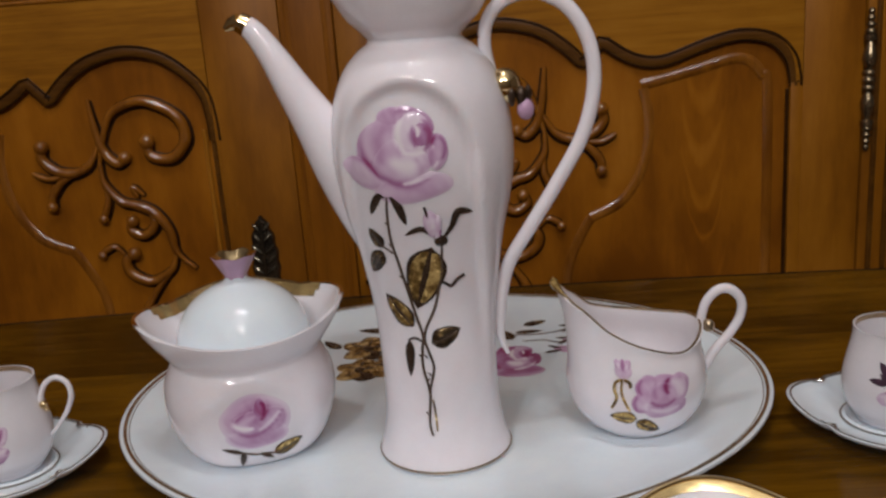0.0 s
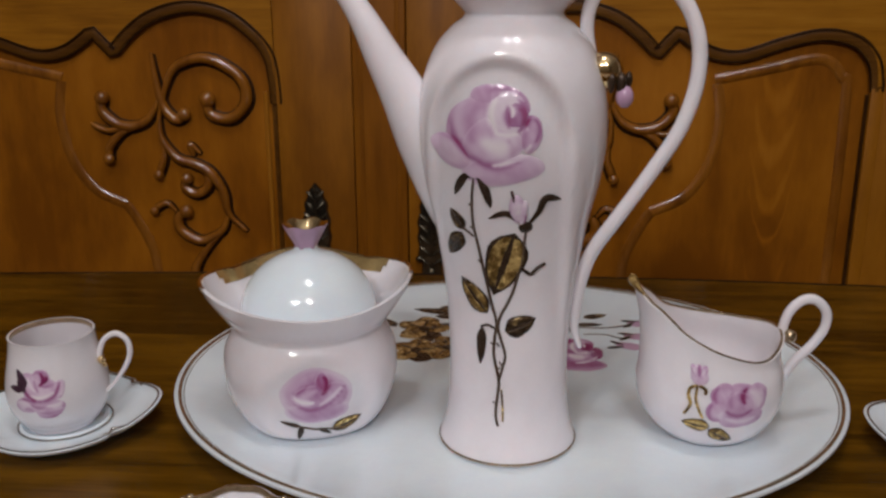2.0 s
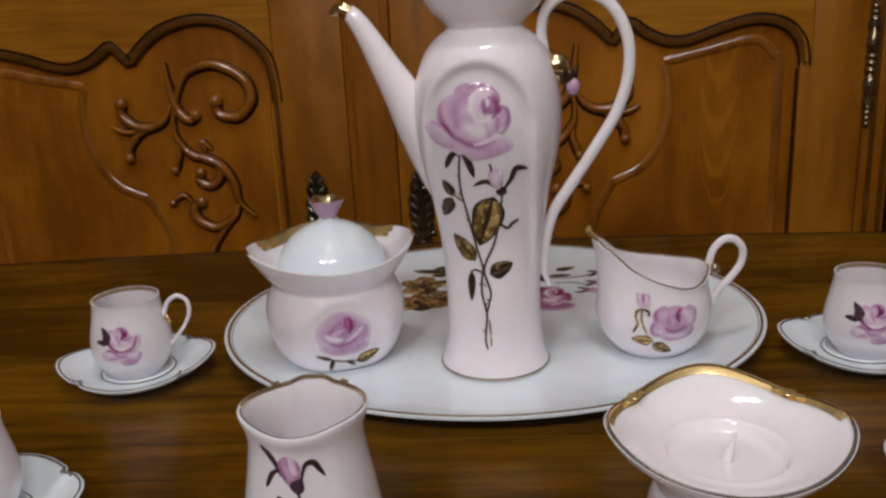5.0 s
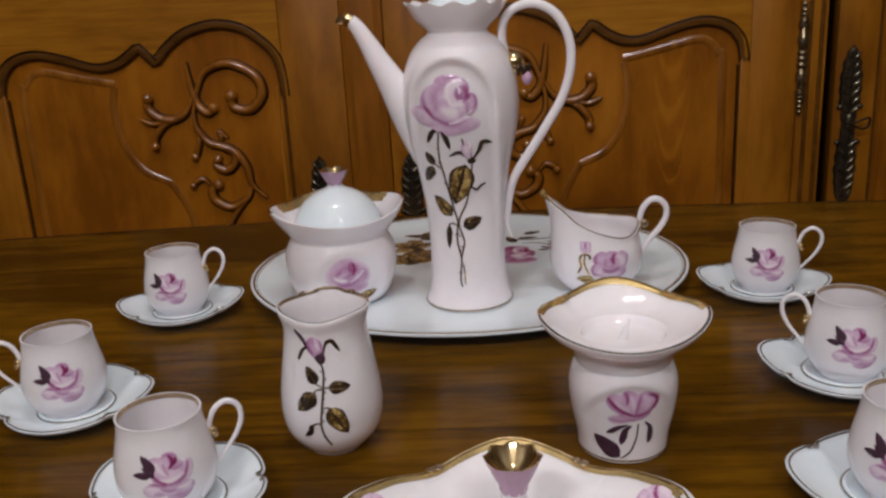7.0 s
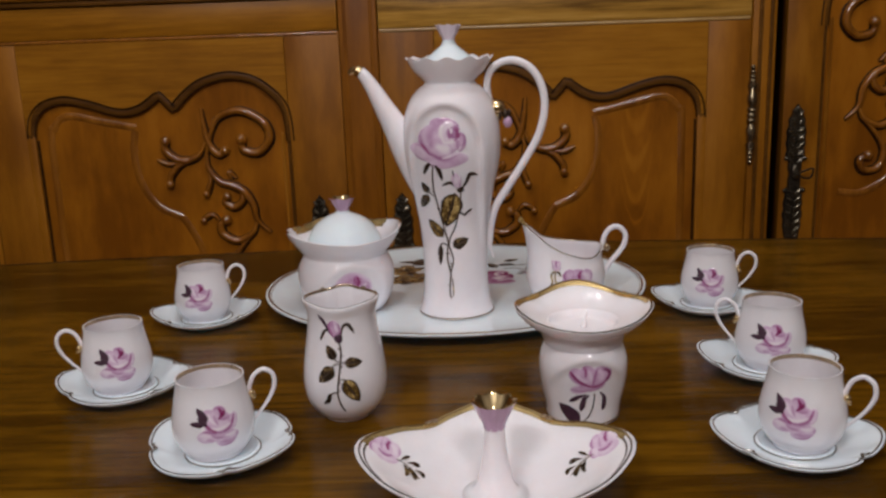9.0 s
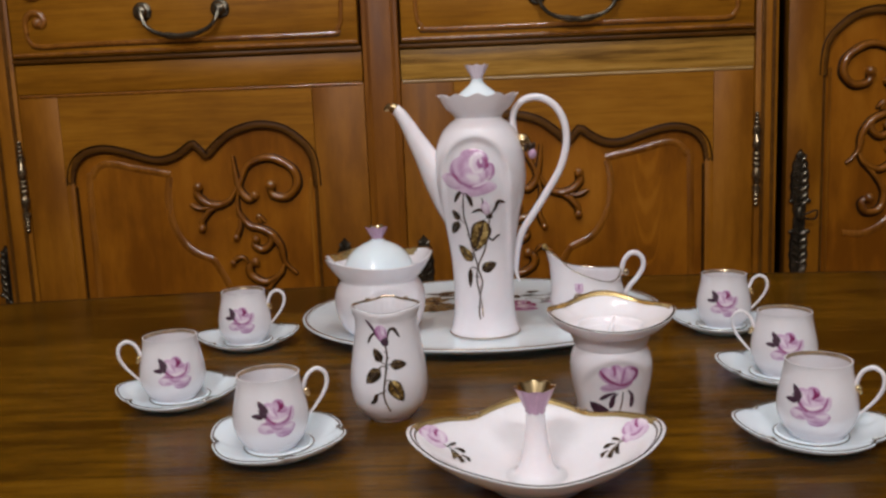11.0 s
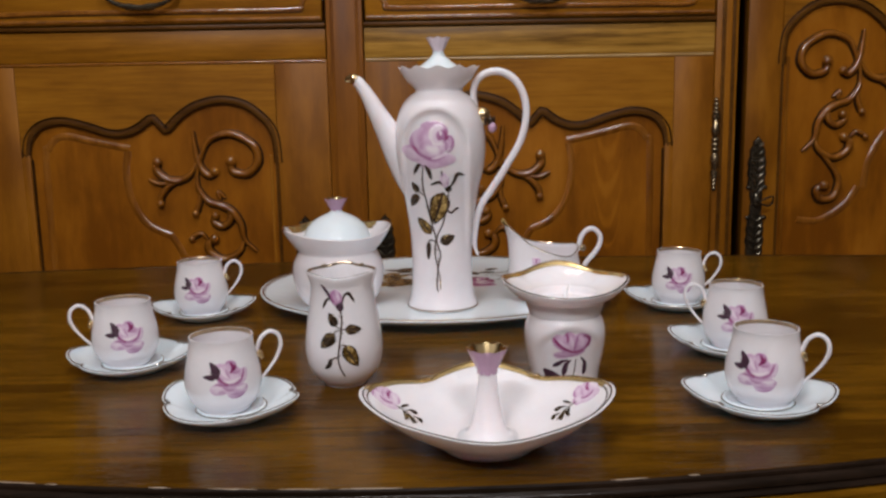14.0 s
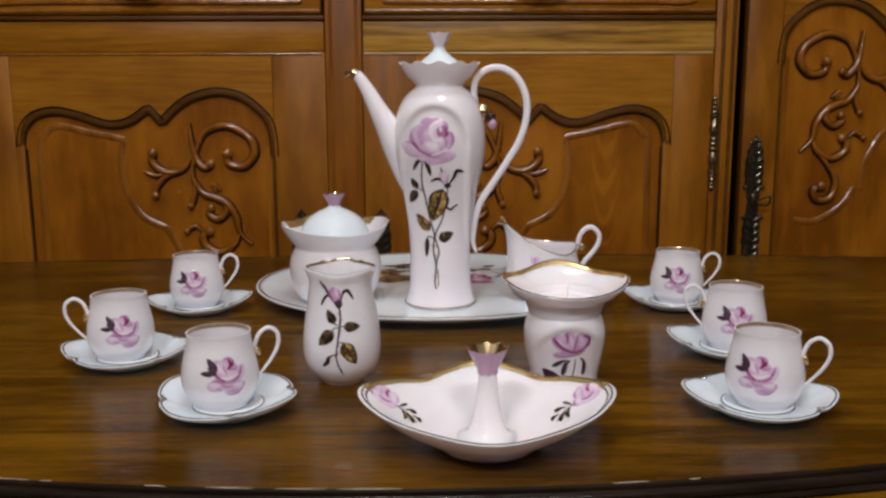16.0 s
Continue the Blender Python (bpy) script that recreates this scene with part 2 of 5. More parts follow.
def catmull(points, n, closed=False):
    """A smooth curve through points (tuples of any length), n samples a span."""
    p = [np.array(q, float) for q in points]
    out, m = [], len(p)
    for i in range(m if closed else m - 1):
        a, b, c, d = ((p[(i - 1) % m], p[i], p[(i + 1) % m], p[(i + 2) % m]) if closed else
                      (p[max(i - 1, 0)], p[i], p[i + 1], p[min(i + 2, m - 1)]))
        for k in range(n):
            t = k / n
            out.append(0.5 * (2 * b + (c - a) * t + (2 * a - 5 * b + 4 * c - d) * t * t + (3 * b - a - 3 * c + d) * t ** 3))
    if not closed:
        out.append(p[-1])
    return out


def shell(levels, segs=64, cap0=True, cap1=True):
    """Rings stacked up: each level is (r, z), numbers or functions of the angle."""
    verts, faces = [], []
    val = lambda f, a: f(a) if callable(f) else f  # noqa: E731
    for r, z in levels:
        for k in range(segs):
            a = 2 * math.pi * k / segs
            q = val(r, a)
            verts.append((q * math.cos(a), q * math.sin(a), val(z, a)))
    for i in range(len(levels) - 1):
        for k in range(segs):
            a, b = i * segs + k, i * segs + (k + 1) % segs
            faces.append((a, b, b + segs, a + segs))
    if cap0:
        faces.append(tuple(range(segs - 1, -1, -1)))
    if cap1:
        faces.append(tuple((len(levels) - 1) * segs + k for k in range(segs)))
    return verts, faces


def sweep(points, radii, segs=10, closed=False, squash=None, caps=True):
    """A tube along points. radii: a number or one per point. squash: (axis vector, factor) flattens the section along that axis."""
    pts = [Vector(p) for p in points]
    n = len(pts)
    rad = [radii] * n if isinstance(radii, (int, float)) else list(radii)
    verts, faces = [], []
    up = None
    for i, p in enumerate(pts):
        a = pts[(i - 1) % n] if closed or i else pts[0]
        b = pts[(i + 1) % n] if closed or i < n - 1 else pts[-1]
        t = (b - a).normalized()
        if up is None:
            up = t.orthogonal().normalized()
        up = (up - t * up.dot(t)).normalized()
        side = t.cross(up)
        for k in range(segs):
            w = 2 * math.pi * k / segs
            o = (up * math.cos(w) + side * math.sin(w)) * rad[i]
            if squash:
                ax = Vector(squash[0])
                o = o - ax * o.dot(ax) * (1 - squash[1])
            verts.append(p + o)
    for i in range(n if closed else n - 1):
        j = (i + 1) % n
        for k in range(segs):
            faces.append((i * segs + k, i * segs + (k + 1) % segs, j * segs + (k + 1) % segs, j * segs + k))
    if caps and not closed:
        faces.append(tuple(range(segs - 1, -1, -1)))
        faces.append(tuple((n - 1) * segs + k for k in range(segs)))
    return verts, faces


def ring_line(points, radius, segs=8):
    """A closed tube through a loop of points, with sections kept upright."""
    n = len(points)
    verts, faces = [], []
    pts = [Vector(p) for p in points]
    for i, p in enumerate(pts):
        t = (pts[(i + 1) % n] - pts[i - 1]).normalized()
        side = t.cross(Vector((0, 0, 1))).normalized()
        up = side.cross(t)
        for k in range(segs):
            w = 2 * math.pi * k / segs
            verts.append(p + (side * math.cos(w) + up * math.sin(w)) * radius)
    for i in range(n):
        j = (i + 1) % n
        for k in range(segs):
            faces.append((i * segs + k, i * segs + (k + 1) % segs, j * segs + (k + 1) % segs, j * segs + k))
    return verts, faces


def box(x0, y0, z0, x1, y1, z1, bevel=0.0015):
    bm = bmesh.new()
    bmesh.ops.create_cube(bm, size=1)
    for v in bm.verts:
        v.co = ((x0 + x1) / 2 + v.co.x * (x1 - x0), (y0 + y1) / 2 + v.co.y * (y1 - y0), (z0 + z1) / 2 + v.co.z * (z1 - z0))
    if bevel:
        bmesh.ops.bevel(bm, geom=list(bm.edges), offset=bevel, segments=2, affect="EDGES", profile=0.5)
    geo = [tuple(v.co) for v in bm.verts], [tuple(v.index for v in f.verts) for f in bm.faces]
    bm.free()
    return geo


def ball(c, r, squash=(1, 1, 1), seg=12):
    bm = bmesh.new()
    bmesh.ops.create_uvsphere(bm, u_segments=seg, v_segments=seg * 2 // 3, radius=r)
    bm.verts.index_update()
    geo = ([(c[0] + v.co.x * squash[0], c[1] + v.co.y * squash[1], c[2] + v.co.z * squash[2]) for v in bm.verts],
           [tuple(v.index for v in f.verts) for f in bm.faces])
    bm.free()
    return geo


def merge(*geos):
    verts, faces = [], []
    for v, f in geos:
        n = len(verts)
        verts += list(v)
        faces += [tuple(i + n for i in g) for g in f]
    return verts, faces


def mm(profile):
    return [(r / 1000, z / 1000) for r, z in profile]


def smooth_profile(profile, n=5):
    return [tuple(p) for p in catmull(mm(profile), n)]


def step(e0, e1, x):
    t = min(1.0, max(0.0, (x - e0) / (e1 - e0)))
    return t * t * (3 - 2 * t)


def round_curve(values):
    """A smooth periodic function of the angle from (degrees, value) pairs in rising order."""
    angs = [radians(a) for a, _ in values]
    vals = [v for _, v in values]
    n = len(values)

    def at(a):
        a = (a - angs[0]) % (2 * math.pi) + angs[0]
        i = max(k for k in range(n) if angs[k] <= a + 1e-9)
        a1 = angs[(i + 1) % n] + (2 * math.pi if i == n - 1 else 0)
        t = (a - angs[i]) / (a1 - angs[i])
        p0, p1, p2, p3 = vals[i - 1], vals[i], vals[(i + 1) % n], vals[(i + 2) % n]
        return 0.5 * (2 * p1 + (p2 - p0) * t + (2 * p0 - 5 * p1 + 4 * p2 - p3) * t * t + (3 * p1 - p0 - 3 * p2 + p3) * t ** 3)
    return at


# ---- painted relief laid on a surface ----


class Surface:
    """Lays flat drawings, in millimetres, on a mesh: from the front (u right, v up) or from above (u = x, v = y)."""

    def __init__(self, geo, above=False):
        self.tree = BVHTree.FromPolygons([tuple(v) for v in geo[0]], geo[1])
        self.above = above

    def spot(self, u, v):
        if self.above:
            o, d = Vector((u / 1000, v / 1000, 0.6)), Vector((0, 0, -1))
        else:
            o, d = Vector((u / 1000, -0.6, v / 1000)), Vector((0, 1, 0))
        p, n, _, _ = self.tree.ray_cast(o, d)
        if p is None:
            return None, None
        if n.dot(d) > 0:
            n = -n
        return p, n

    def patch(self, name, outline, dome, material, parent, lift=0.0003, colour=None):
        """A raised patch inside a closed outline [(u, v)], domed towards its middle."""
        cu, cv = (sum(p[k] for p in outline) / len(outline) for k in (0, 1))
        verts, faces, n, tones = [], [], len(outline), []
        rings = ((1.0, -0.0004), (1.0, 0.6), (0.9, 0.85), (0.66, 1.0), (0.33, 1.0))
        if colour:
            rings = ((1.0, -0.0004), (1.0, 0.5)) + tuple((1 - k / 11, min(1.0, 0.6 + 0.15 * k)) for k in range(1, 11))
        for f, h in rings:
            for u, v in outline:
                p, q = self.spot(cu + (u - cu) * f, cv + (v - cv) * f)
                if p is None:
                    return None
                verts.append(p + q * (h if h < 0 else lift * h + dome / 1000 * (1 - f * f)))
                if colour:
                    tones.append(colour(cu + (u - cu) * f, cv + (v - cv) * f, f))
        p, q = self.spot(cu, cv)
        if p is None:
            return None
        verts.append(p + q * (lift + dome / 1000))
        for i in range(len(rings) - 1):
            for k in range(n):
                faces.append((i * n + k, i * n + (k + 1) % n, (i + 1) * n + (k + 1) % n, (i + 1) * n + k))
        for k in range(n):
            faces.append(((len(rings) - 1) * n + k, (len(rings) - 1) * n + (k + 1) % n, len(verts) - 1))
        ob = part(name, (verts, faces), material, parent, "", 70.0)
        if colour:
            tones.append(colour(cu, cv, 0.0))
            layer = ob.data.color_attributes.new("paint", "FLOAT_COLOR", "POINT")
            layer.data.foreach_set("color", [c for t in tones for c in (*tint(t), 1.0)])
        return ob

    def blade(self, points, width, material, parent, name="sepal"):
        """A slim curved leaf along a line, widest past its middle, pointed at the tip."""
        pts = []
        for u, v in catmull(points, 7):
            p, q = self.spot(u, v)
            if p is not None:
                pts.append(p + q * 0.0002)
        n = len(pts)
        if n > 3:
            rad = [width / 1000 * (0.22 + 0.78 * math.sin(math.pi * min(1.0, (i / n)) ** 1.25)) * (1 - 0.8 * max(0.0, i / n - 0.8) / 0.2) for i in range(n)]
            return part(name, sweep(pts, rad, 8, squash=((0, 0, 1) if self.above else (0, 1, 0), 0.3)), material, parent)

    def stem(self, points, width, material, parent, name="stem"):
        pts = []
        for u, v in catmull(points, 5):
            p, q = self.spot(u, v)
            if p is not None:
                pts.append(p + q * 0.0002)
        if len(pts) > 2:
            n = len(pts)
            return part(name, sweep(pts, [width / 1000 * (0.65 + 0.35 * math.sin(math.pi * (0.15 + 0.7 * i / n))) for i in range(n)], 6), material, parent)


def oval(cu, cv, ru, rv, turn=0.0, wave=0.0, seed=0, n=22):
    rnd = random.Random(seed)
    ph, c, s = rnd.uniform(0, 6.28), math.cos(radians(turn)), math.sin(radians(turn))
    out = []
    for k in range(n):
        a = 2 * math.pi * k / n
        f = 1 + wave * (math.sin(3 * a + ph) * 0.6 + math.sin(5 * a + 2 * ph) * 0.4)
        x, y = ru * f * math.cos(a), rv * f * math.sin(a)
        out.append((cu + x * c - y * s, cv + x * s + y * c))
    return out


def leaf_shape(cu, cv, half, wide, turn, n=9):
    """A pointed leaf, half its length and width; turn: the way its tip points, in degrees from +u."""
    c, s = math.cos(radians(turn)), math.sin(radians(turn))
    pts = []
    for side in (1, -1):
        for k in range(n):
            t = k / n if side == 1 else 1 - k / n
            x = half * (2 * t - 1)
            w = wide * math.sin(math.pi * t ** 0.8) ** 0.9 * (1 + 0.08 * math.sin(9 * t))
            pts.append((cu + x * c - side * w * s, cv + x * s + side * w * c))
    return pts


# Blooms, in half widths: petals (place, half size, turn, tint in the middle, tint at the edge)
# and brush strokes (start, bend, end, width, tint, strength)
POT_PETALS = (
    (-0.02, 0.66, 0.30, 0.26, 20, 2.2, 2.0), (0.34, 0.62, 0.42, 0.28, -18, 2.2, 1.5), (-0.06, 0.12, 0.68, 0.62, 0, 1.9, 2.2), (-0.62, -0.30, 0.44, 0.27, -28, 1.4, 1.7), (0.28, -0.58, 0.74, 0.30, 6, 2.0, 1.5),
    (0.78, 0.06, 0.19, 0.34, -6, 2.0, 2.3), (0.10, -0.08, 0.56, 0.46, 12, 1.7, 1.9), (0.37, 0.40, 0.36, 0.40, 0, 1.0, 1.2), (0.50, 0.39, 0.22, 0.27, 0, 2.7, 2.5),
)
POT_STROKES = (
    (-0.42, 0.78, -0.86, 0.56, -0.60, 0.02, 0.105, 3.2, 0.85), (-0.40, 0.66, -0.62, 0.40, -0.42, 0.0, 0.09, 1.3, 0.6), (-0.20, 0.50, -0.32, 0.20, -0.24, -0.06, 0.13, 2.7, 0.6),
    (-0.94, 0.02, -0.74, 0.06, -0.52, -0.10, 0.075, 2.9, 0.8), (-0.60, -0.04, -0.46, -0.16, -0.30, -0.38, 0.06, 4.0, 0.85), (-0.26, -0.34, 0.06, -0.64, 0.56, -0.42, 0.07, 3.4, 0.85),
    (0.02, -0.10, 0.22, -0.22, 0.44, -0.12, 0.17, 0.15, 0.85), (0.14, -0.50, 0.52, -0.46, 0.76, -0.14, 0.05, 0.1, 0.9), (0.40, -0.06, 0.52, -0.22, 0.46, -0.36, 0.09, 2.4, 0.6),
    (0.16, 0.64, 0.00, 0.40, 0.18, 0.12, 0.065, 0.0, 0.95), (0.18, 0.08, 0.46, 0.0, 0.70, 0.16, 0.045, 0.0, 0.9), (0.24, 0.76, 0.46, 0.82, 0.62, 0.68, 0.05, 0.2, 0.8),
    (-0.9, -0.44, -0.6, -0.66, -0.26, -0.52, 0.08, 2.3, 0.6), (-0.1, -0.74, 0.4, -0.92, 0.94, -0.62, 0.08, 2.1, 0.6),
)
POT_ACCENTS = (
    (0.58, 0.64, 0.86, 0.42, 0.58, 0.12, 0.062, 4.0, 0.9), (0.37, 0.52, 0.33, 0.36, 0.40, 0.20, 0.06, 3.3, 0.8), (0.43, 0.54, 0.48, 0.47, 0.45, 0.38, 0.042, 0.2, 0.95), (0.58, 0.50, 0.70, 0.42, 0.62, 0.28, 0.05, 3.4, 0.8),
    (0.84, 0.32, 1.00, 0.18, 0.86, -0.06, 0.055, 3.2, 0.8), (0.10, 0.82, 0.42, 0.98, 0.74, 0.60, 0.075, 3.0, 0.75), (0.64, 0.20, 0.70, -0.04, 0.62, -0.24, 0.06, 2.8, 0.6),
)
POT_ROSE = (POT_PETALS, POT_STROKES, POT_ACCENTS)
CUP_PETALS = (
    (-0.38, 0.52, 0.36, 0.38, 0, 2.2, 2.2), (-0.48, -0.28, 0.50, 0.30, 4, 1.9, 2.2), (0.30, -0.44, 0.52, 0.36, 14, 2.1, 2.3), (0.02, 0.22, 0.64, 0.58, 0, 2.0, 2.2), (0.64, 0.26, 0.20, 0.34, -10, 1.5, 2.1), (0.06, 0.72, 0.30, 0.30, 0, 2.2, 2.2),
)
CUP_STROKES = (
    (0.66, 0.46, 0.56, -0.22, -0.22, -0.08, 0.085, 3.7, 0.92), (-0.34, 0.08, 0.06, -0.10, 0.46, 0.16, 0.080, 0.0, 0.9), (-0.78, 0.60, -0.60, 0.12, -0.16, -0.08, 0.075, 3.9, 0.9),
    (0.06, 0.88, 0.26, 0.62, 0.04, 0.46, 0.085, 4.3, 0.95), (0.26, 0.76, 0.32, 0.64, 0.20, 0.54, 0.06, 4.6, 0.9), (-0.22, 0.84, 0.02, 1.04, 0.30, 0.82, 0.05, 3.0, 0.8),
    (0.10, 0.44, 0.30, 0.32, 0.54, 0.60, 0.055, 3.3, 0.75), (-0.40, 0.66, -0.34, 0.40, -0.16, 0.28, 0.08, 0.4, 0.75), (-0.16, 0.60, -0.14, 0.38, -0.04, 0.24, 0.06, 3.0, 0.6),
    (-1.14, -0.40, -0.74, -0.74, -0.20, -0.54, 0.06, 3.0, 0.75), (-0.12, -0.76, 0.46, -0.92, 0.90, -0.38, 0.06, 3.3, 0.85), (0.28, -0.30, 0.62, -0.36, 0.80, -0.14, 0.075, 0.3, 0.8),
    (-0.9, -0.22, -0.6, -0.16, -0.34, -0.30, 0.08, 0.7, 0.7), (-0.34, -0.24, -0.1, -0.40, 0.12, -0.36, 0.06, 3.1, 0.7),
    (-0.86, -0.04, -0.50, -0.02, -0.16, -0.20, 0.05, 3.6, 0.8), (0.0, -0.56, 0.34, -0.66, 0.66, -0.50, 0.06, 2.9, 0.6), (0.70, 0.0, 0.86, -0.20, 0.74, -0.40, 0.05, 3.3, 0.7), (-0.60, -0.44, -0.44, -0.38, -0.30, -0.50, 0.05, 3.0, 0.5),
)
CUP_ROSE = (CUP_PETALS, CUP_STROKES)
SUGAR_PETALS = (
    (0.0, 0.08, 0.95, 0.76, 0, 2.6, 0.9), (0.0, -0.40, 0.84, 0.42, 0, 2.2, 1.1), (0.42, 0.02, 0.45, 0.40, 35, 1.9, 2.1), (-0.10, 0.0, 0.52, 0.42, 0, 2.2, 2.1), (0.14, 0.42, 0.19, 0.32, -6, 2.4, 2.4),
)
SUGAR_STROKES = (
    (-0.58, 0.03, -0.36, -0.14, -0.12, -0.12, 0.085, 0.0, 0.95), (-0.50, -0.20, -0.05, -0.64, 0.74, 0.24, 0.075, 3.3, 0.85), (0.08, -0.20, 0.40, -0.02, 0.62, 0.22, 0.07, 0.7, 0.8),
    (0.20, 0.58, 0.38, 0.38, 0.16, 0.12, 0.075, 4.1, 0.9), (0.04, 0.74, 0.02, 0.48, 0.14, 0.28, 0.05, 3.4, 0.8), (-0.56, 0.14, -0.40, 0.22, -0.26, 0.36, 0.06, 3.4, 0.8),
    (-0.05, 0.22, -0.30, 0.10, -0.40, 0.04, 0.10, 1.4, 0.6), (-0.9, -0.1, -0.6, -0.7, 0.1, -0.78, 0.06, 2.7, 0.5), (-0.7, 0.5, -0.3, 0.85, 0.3, 0.8, 0.09, 2.8, 0.5),
)
SUGAR_ROSE = (SUGAR_PETALS, SUGAR_STROKES)
JUG_PETALS = (
    (0.10, 0.42, 0.56, 0.42, 0, 1.8, 2.2), (-0.42, 0.40, 0.46, 0.44, 0, 1.8, 2.4), (0.62, 0.28, 0.40, 0.52, -8, 1.5, 1.9), (-0.60, -0.16, 0.40, 0.42, 0, 1.4, 2.4), (0.16, -0.40, 0.74, 0.40, 6, 1.7, 2.0), (0.06, 0.08, 0.54, 0.48, 0, 1.9, 1.9),
)
JUG_STROKES = (
    (0.26, 0.64, 0.06, 0.42, 0.20, 0.16, 0.11, 4.0, 0.95), (-0.34, -0.14, 0.0, -0.48, 0.44, -0.14, 0.10, 3.4, 0.85), (-0.82, 0.06, -1.0, -0.18, -0.80, -0.48, 0.07, 3.2, 0.8),
    (-0.66, 0.66, -0.84, 0.42, -0.68, 0.18, 0.07, 3.3, 0.8), (-0.34, -0.42, 0.1, -0.66, 0.56, -0.42, 0.08, 0.9, 0.8), (0.44, 0.52, 0.72, 0.40, 0.70, 0.02, 0.13, 0.7, 0.75),
    (-0.2, 0.5, -0.3, 0.2, -0.2, 0.0, 0.08, 2.9, 0.5), (0.9, 0.5, 1.02, 0.1, 0.8, -0.4, 0.06, 2.9, 0.6), (-0.5, -0.2, -0.6, -0.3, -0.5, -0.44, 0.08, 0.9, 0.7),
)
JUG_ROSE = (JUG_PETALS, JUG_STROKES)
OPEN_PETALS = (
    (-0.38, -0.44, 0.52, 0.20, 12, 1.7, 1.4), (0.42, 0.14, 0.58, 0.42, 24, 1.9, 2.1), (-0.48, 0.12, 0.52, 0.34, -32, 1.9, 2.0), (-0.12, 0.18, 0.36, 0.50, 8, 1.7, 2.1), (0.12, -0.24, 0.60, 0.30, 10, 2.1, 2.1),
)
OPEN_STROKES = (
    (-0.92, 0.40, -0.62, -0.10, -0.06, -0.28, 0.07, 4.7, 0.85), (0.62, 0.44, 1.10, 0.30, 0.70, -0.10, 0.075, 4.6, 0.85), (-0.32, 0.62, -0.16, 0.42, -0.22, 0.16, 0.075, 3.8, 0.85),
    (0.30, 0.46, 0.18, 0.14, 0.10, -0.24, 0.06, 3.6, 0.75), (-0.10, -0.30, 0.34, -0.40, 0.72, -0.10, 0.07, 3.9, 0.8), (-0.62, 0.22, -0.40, -0.02, -0.16, -0.10, 0.08, 1.1, 0.7),
    (0.40, 0.36, 0.62, 0.24, 0.50, 0.0, 0.12, 1.2, 0.6), (-0.9, -0.44, -0.5, -0.6, 0.0, -0.5, 0.05, 3.2, 0.6), (-0.1, 0.4, 0.06, 0.2, 0.02, -0.1, 0.07, 1.0, 0.6),
)
OPEN_ROSE = (OPEN_PETALS, OPEN_STROKES)


def rose(surf, cu, cv, half, parent, bloom, tall=1.0, relief=1.0, seed=0, deep=0.0, soft=0.45):
    """A hand-painted bloom: overlapping petals in slight relief, brushed with soft strokes."""
    marks = []
    for group in bloom[1:]:
        for x0, y0, x1, y1, x2, y2, w, k, a in group:
            pts = [(x0 * (1 - t) ** 2 + 2 * x1 * t * (1 - t) + x2 * t * t, y0 * (1 - t) ** 2 + 2 * y1 * t * (1 - t) + y2 * t * t) for t in (i / 14 for i in range(15))]
            marks.append((pts, w, k, a))

    def tone_for(inner, edge):
        def tone(u, v, f):
            x, y = (u - cu) / half, (v - cv) / half / tall
            streak = noise.noise(Vector((x * 3.2, y * 3.2, seed + 0.37))) * 0.45 + noise.noise(Vector((x * 9 + y * 4, y * 5, seed + 4.1))) * 0.22
            k = inner + (edge - inner) * f ** 2.2 + streak + deep
            for pts, w, tk, a in marks:
                d, i = min((math.hypot(x - px, y - py), i) for i, (px, py) in enumerate(pts))
                w *= 0.55 + 0.45 * math.sin(math.pi * i / 14)
                if d < 2.6 * w:
                    b = a * math.exp(-(d / w) ** 2 * 0.9)
                    k += (tk - k) * b
            k = 1.6 + (k - 1.6) * 1.18
            return k - (k - 0.7) * 0.75 * step(0.80, 1.0, f) * soft
        return tone

    for k, (x, y, rx, ry, turn, inner, edge) in enumerate(bloom[0]):
        surf.patch("petal", oval(cu + x * half, cv + y * half * tall, rx * half, ry * half * tall, turn, 0.05, seed + k, 34), 0.012 * half * relief * (1 if rx > 0.2 else 0.4),
                   BRUSHED, parent, 0.00016 + 0.00011 * relief * k, tone_for(inner, edge))


def bud(surf, cu, cv, ru, rv, turn, parent, inner, edge, seed=0, dome=0.6):
    """One small brushed petal of a closed bud."""
    surf.patch("petal", oval(cu, cv, ru, rv, turn, 0.05, seed, 24), dome, BRUSHED, parent, 0.0003,
               lambda u, v, f: inner + (edge - inner) * f + noise.noise(Vector((u * 0.5, v * 0.5, seed))) * 0.6)


def half_leaf(cu, cv, half, wide, turn, side, n=8):
    c, s = math.cos(radians(turn)), math.sin(radians(turn))
    pts = []
    for row, k0 in ((0.80, 1), (0.14, -1)):
        for k in range(n):
            t = 0.08 + 0.80 * (k / (n - 1) if k0 > 0 else 1 - k / (n - 1))
            x, w = half * (2 * t - 1), side * row * wide * math.sin(math.pi * t ** 0.8) ** 0.9
            pts.append((cu + x * c - w * s, cv + x * s + w * c))
    return pts


def leaf(surf, cu, cv, half, wide, turn, parent, material=None, dome=0.4, veined=True):
    """A painted leaf: dark margin and midrib with two lustred halves."""
    if not veined:
        surf.patch("leaf", leaf_shape(cu, cv, half, wide, turn), dome, material or LEAFDARK, parent)
        return
    surf.patch("leaf", leaf_shape(cu, cv, half, wide, turn), dome, LEAFDARK, parent)
    for side in (1, -1):
        surf.patch("leaf_half", half_leaf(cu, cv, half, wide, turn, side), 0.15, material or LEAFGOLD, parent, 0.0004 + dome / 1000 * 0.9)

# ---- room ----


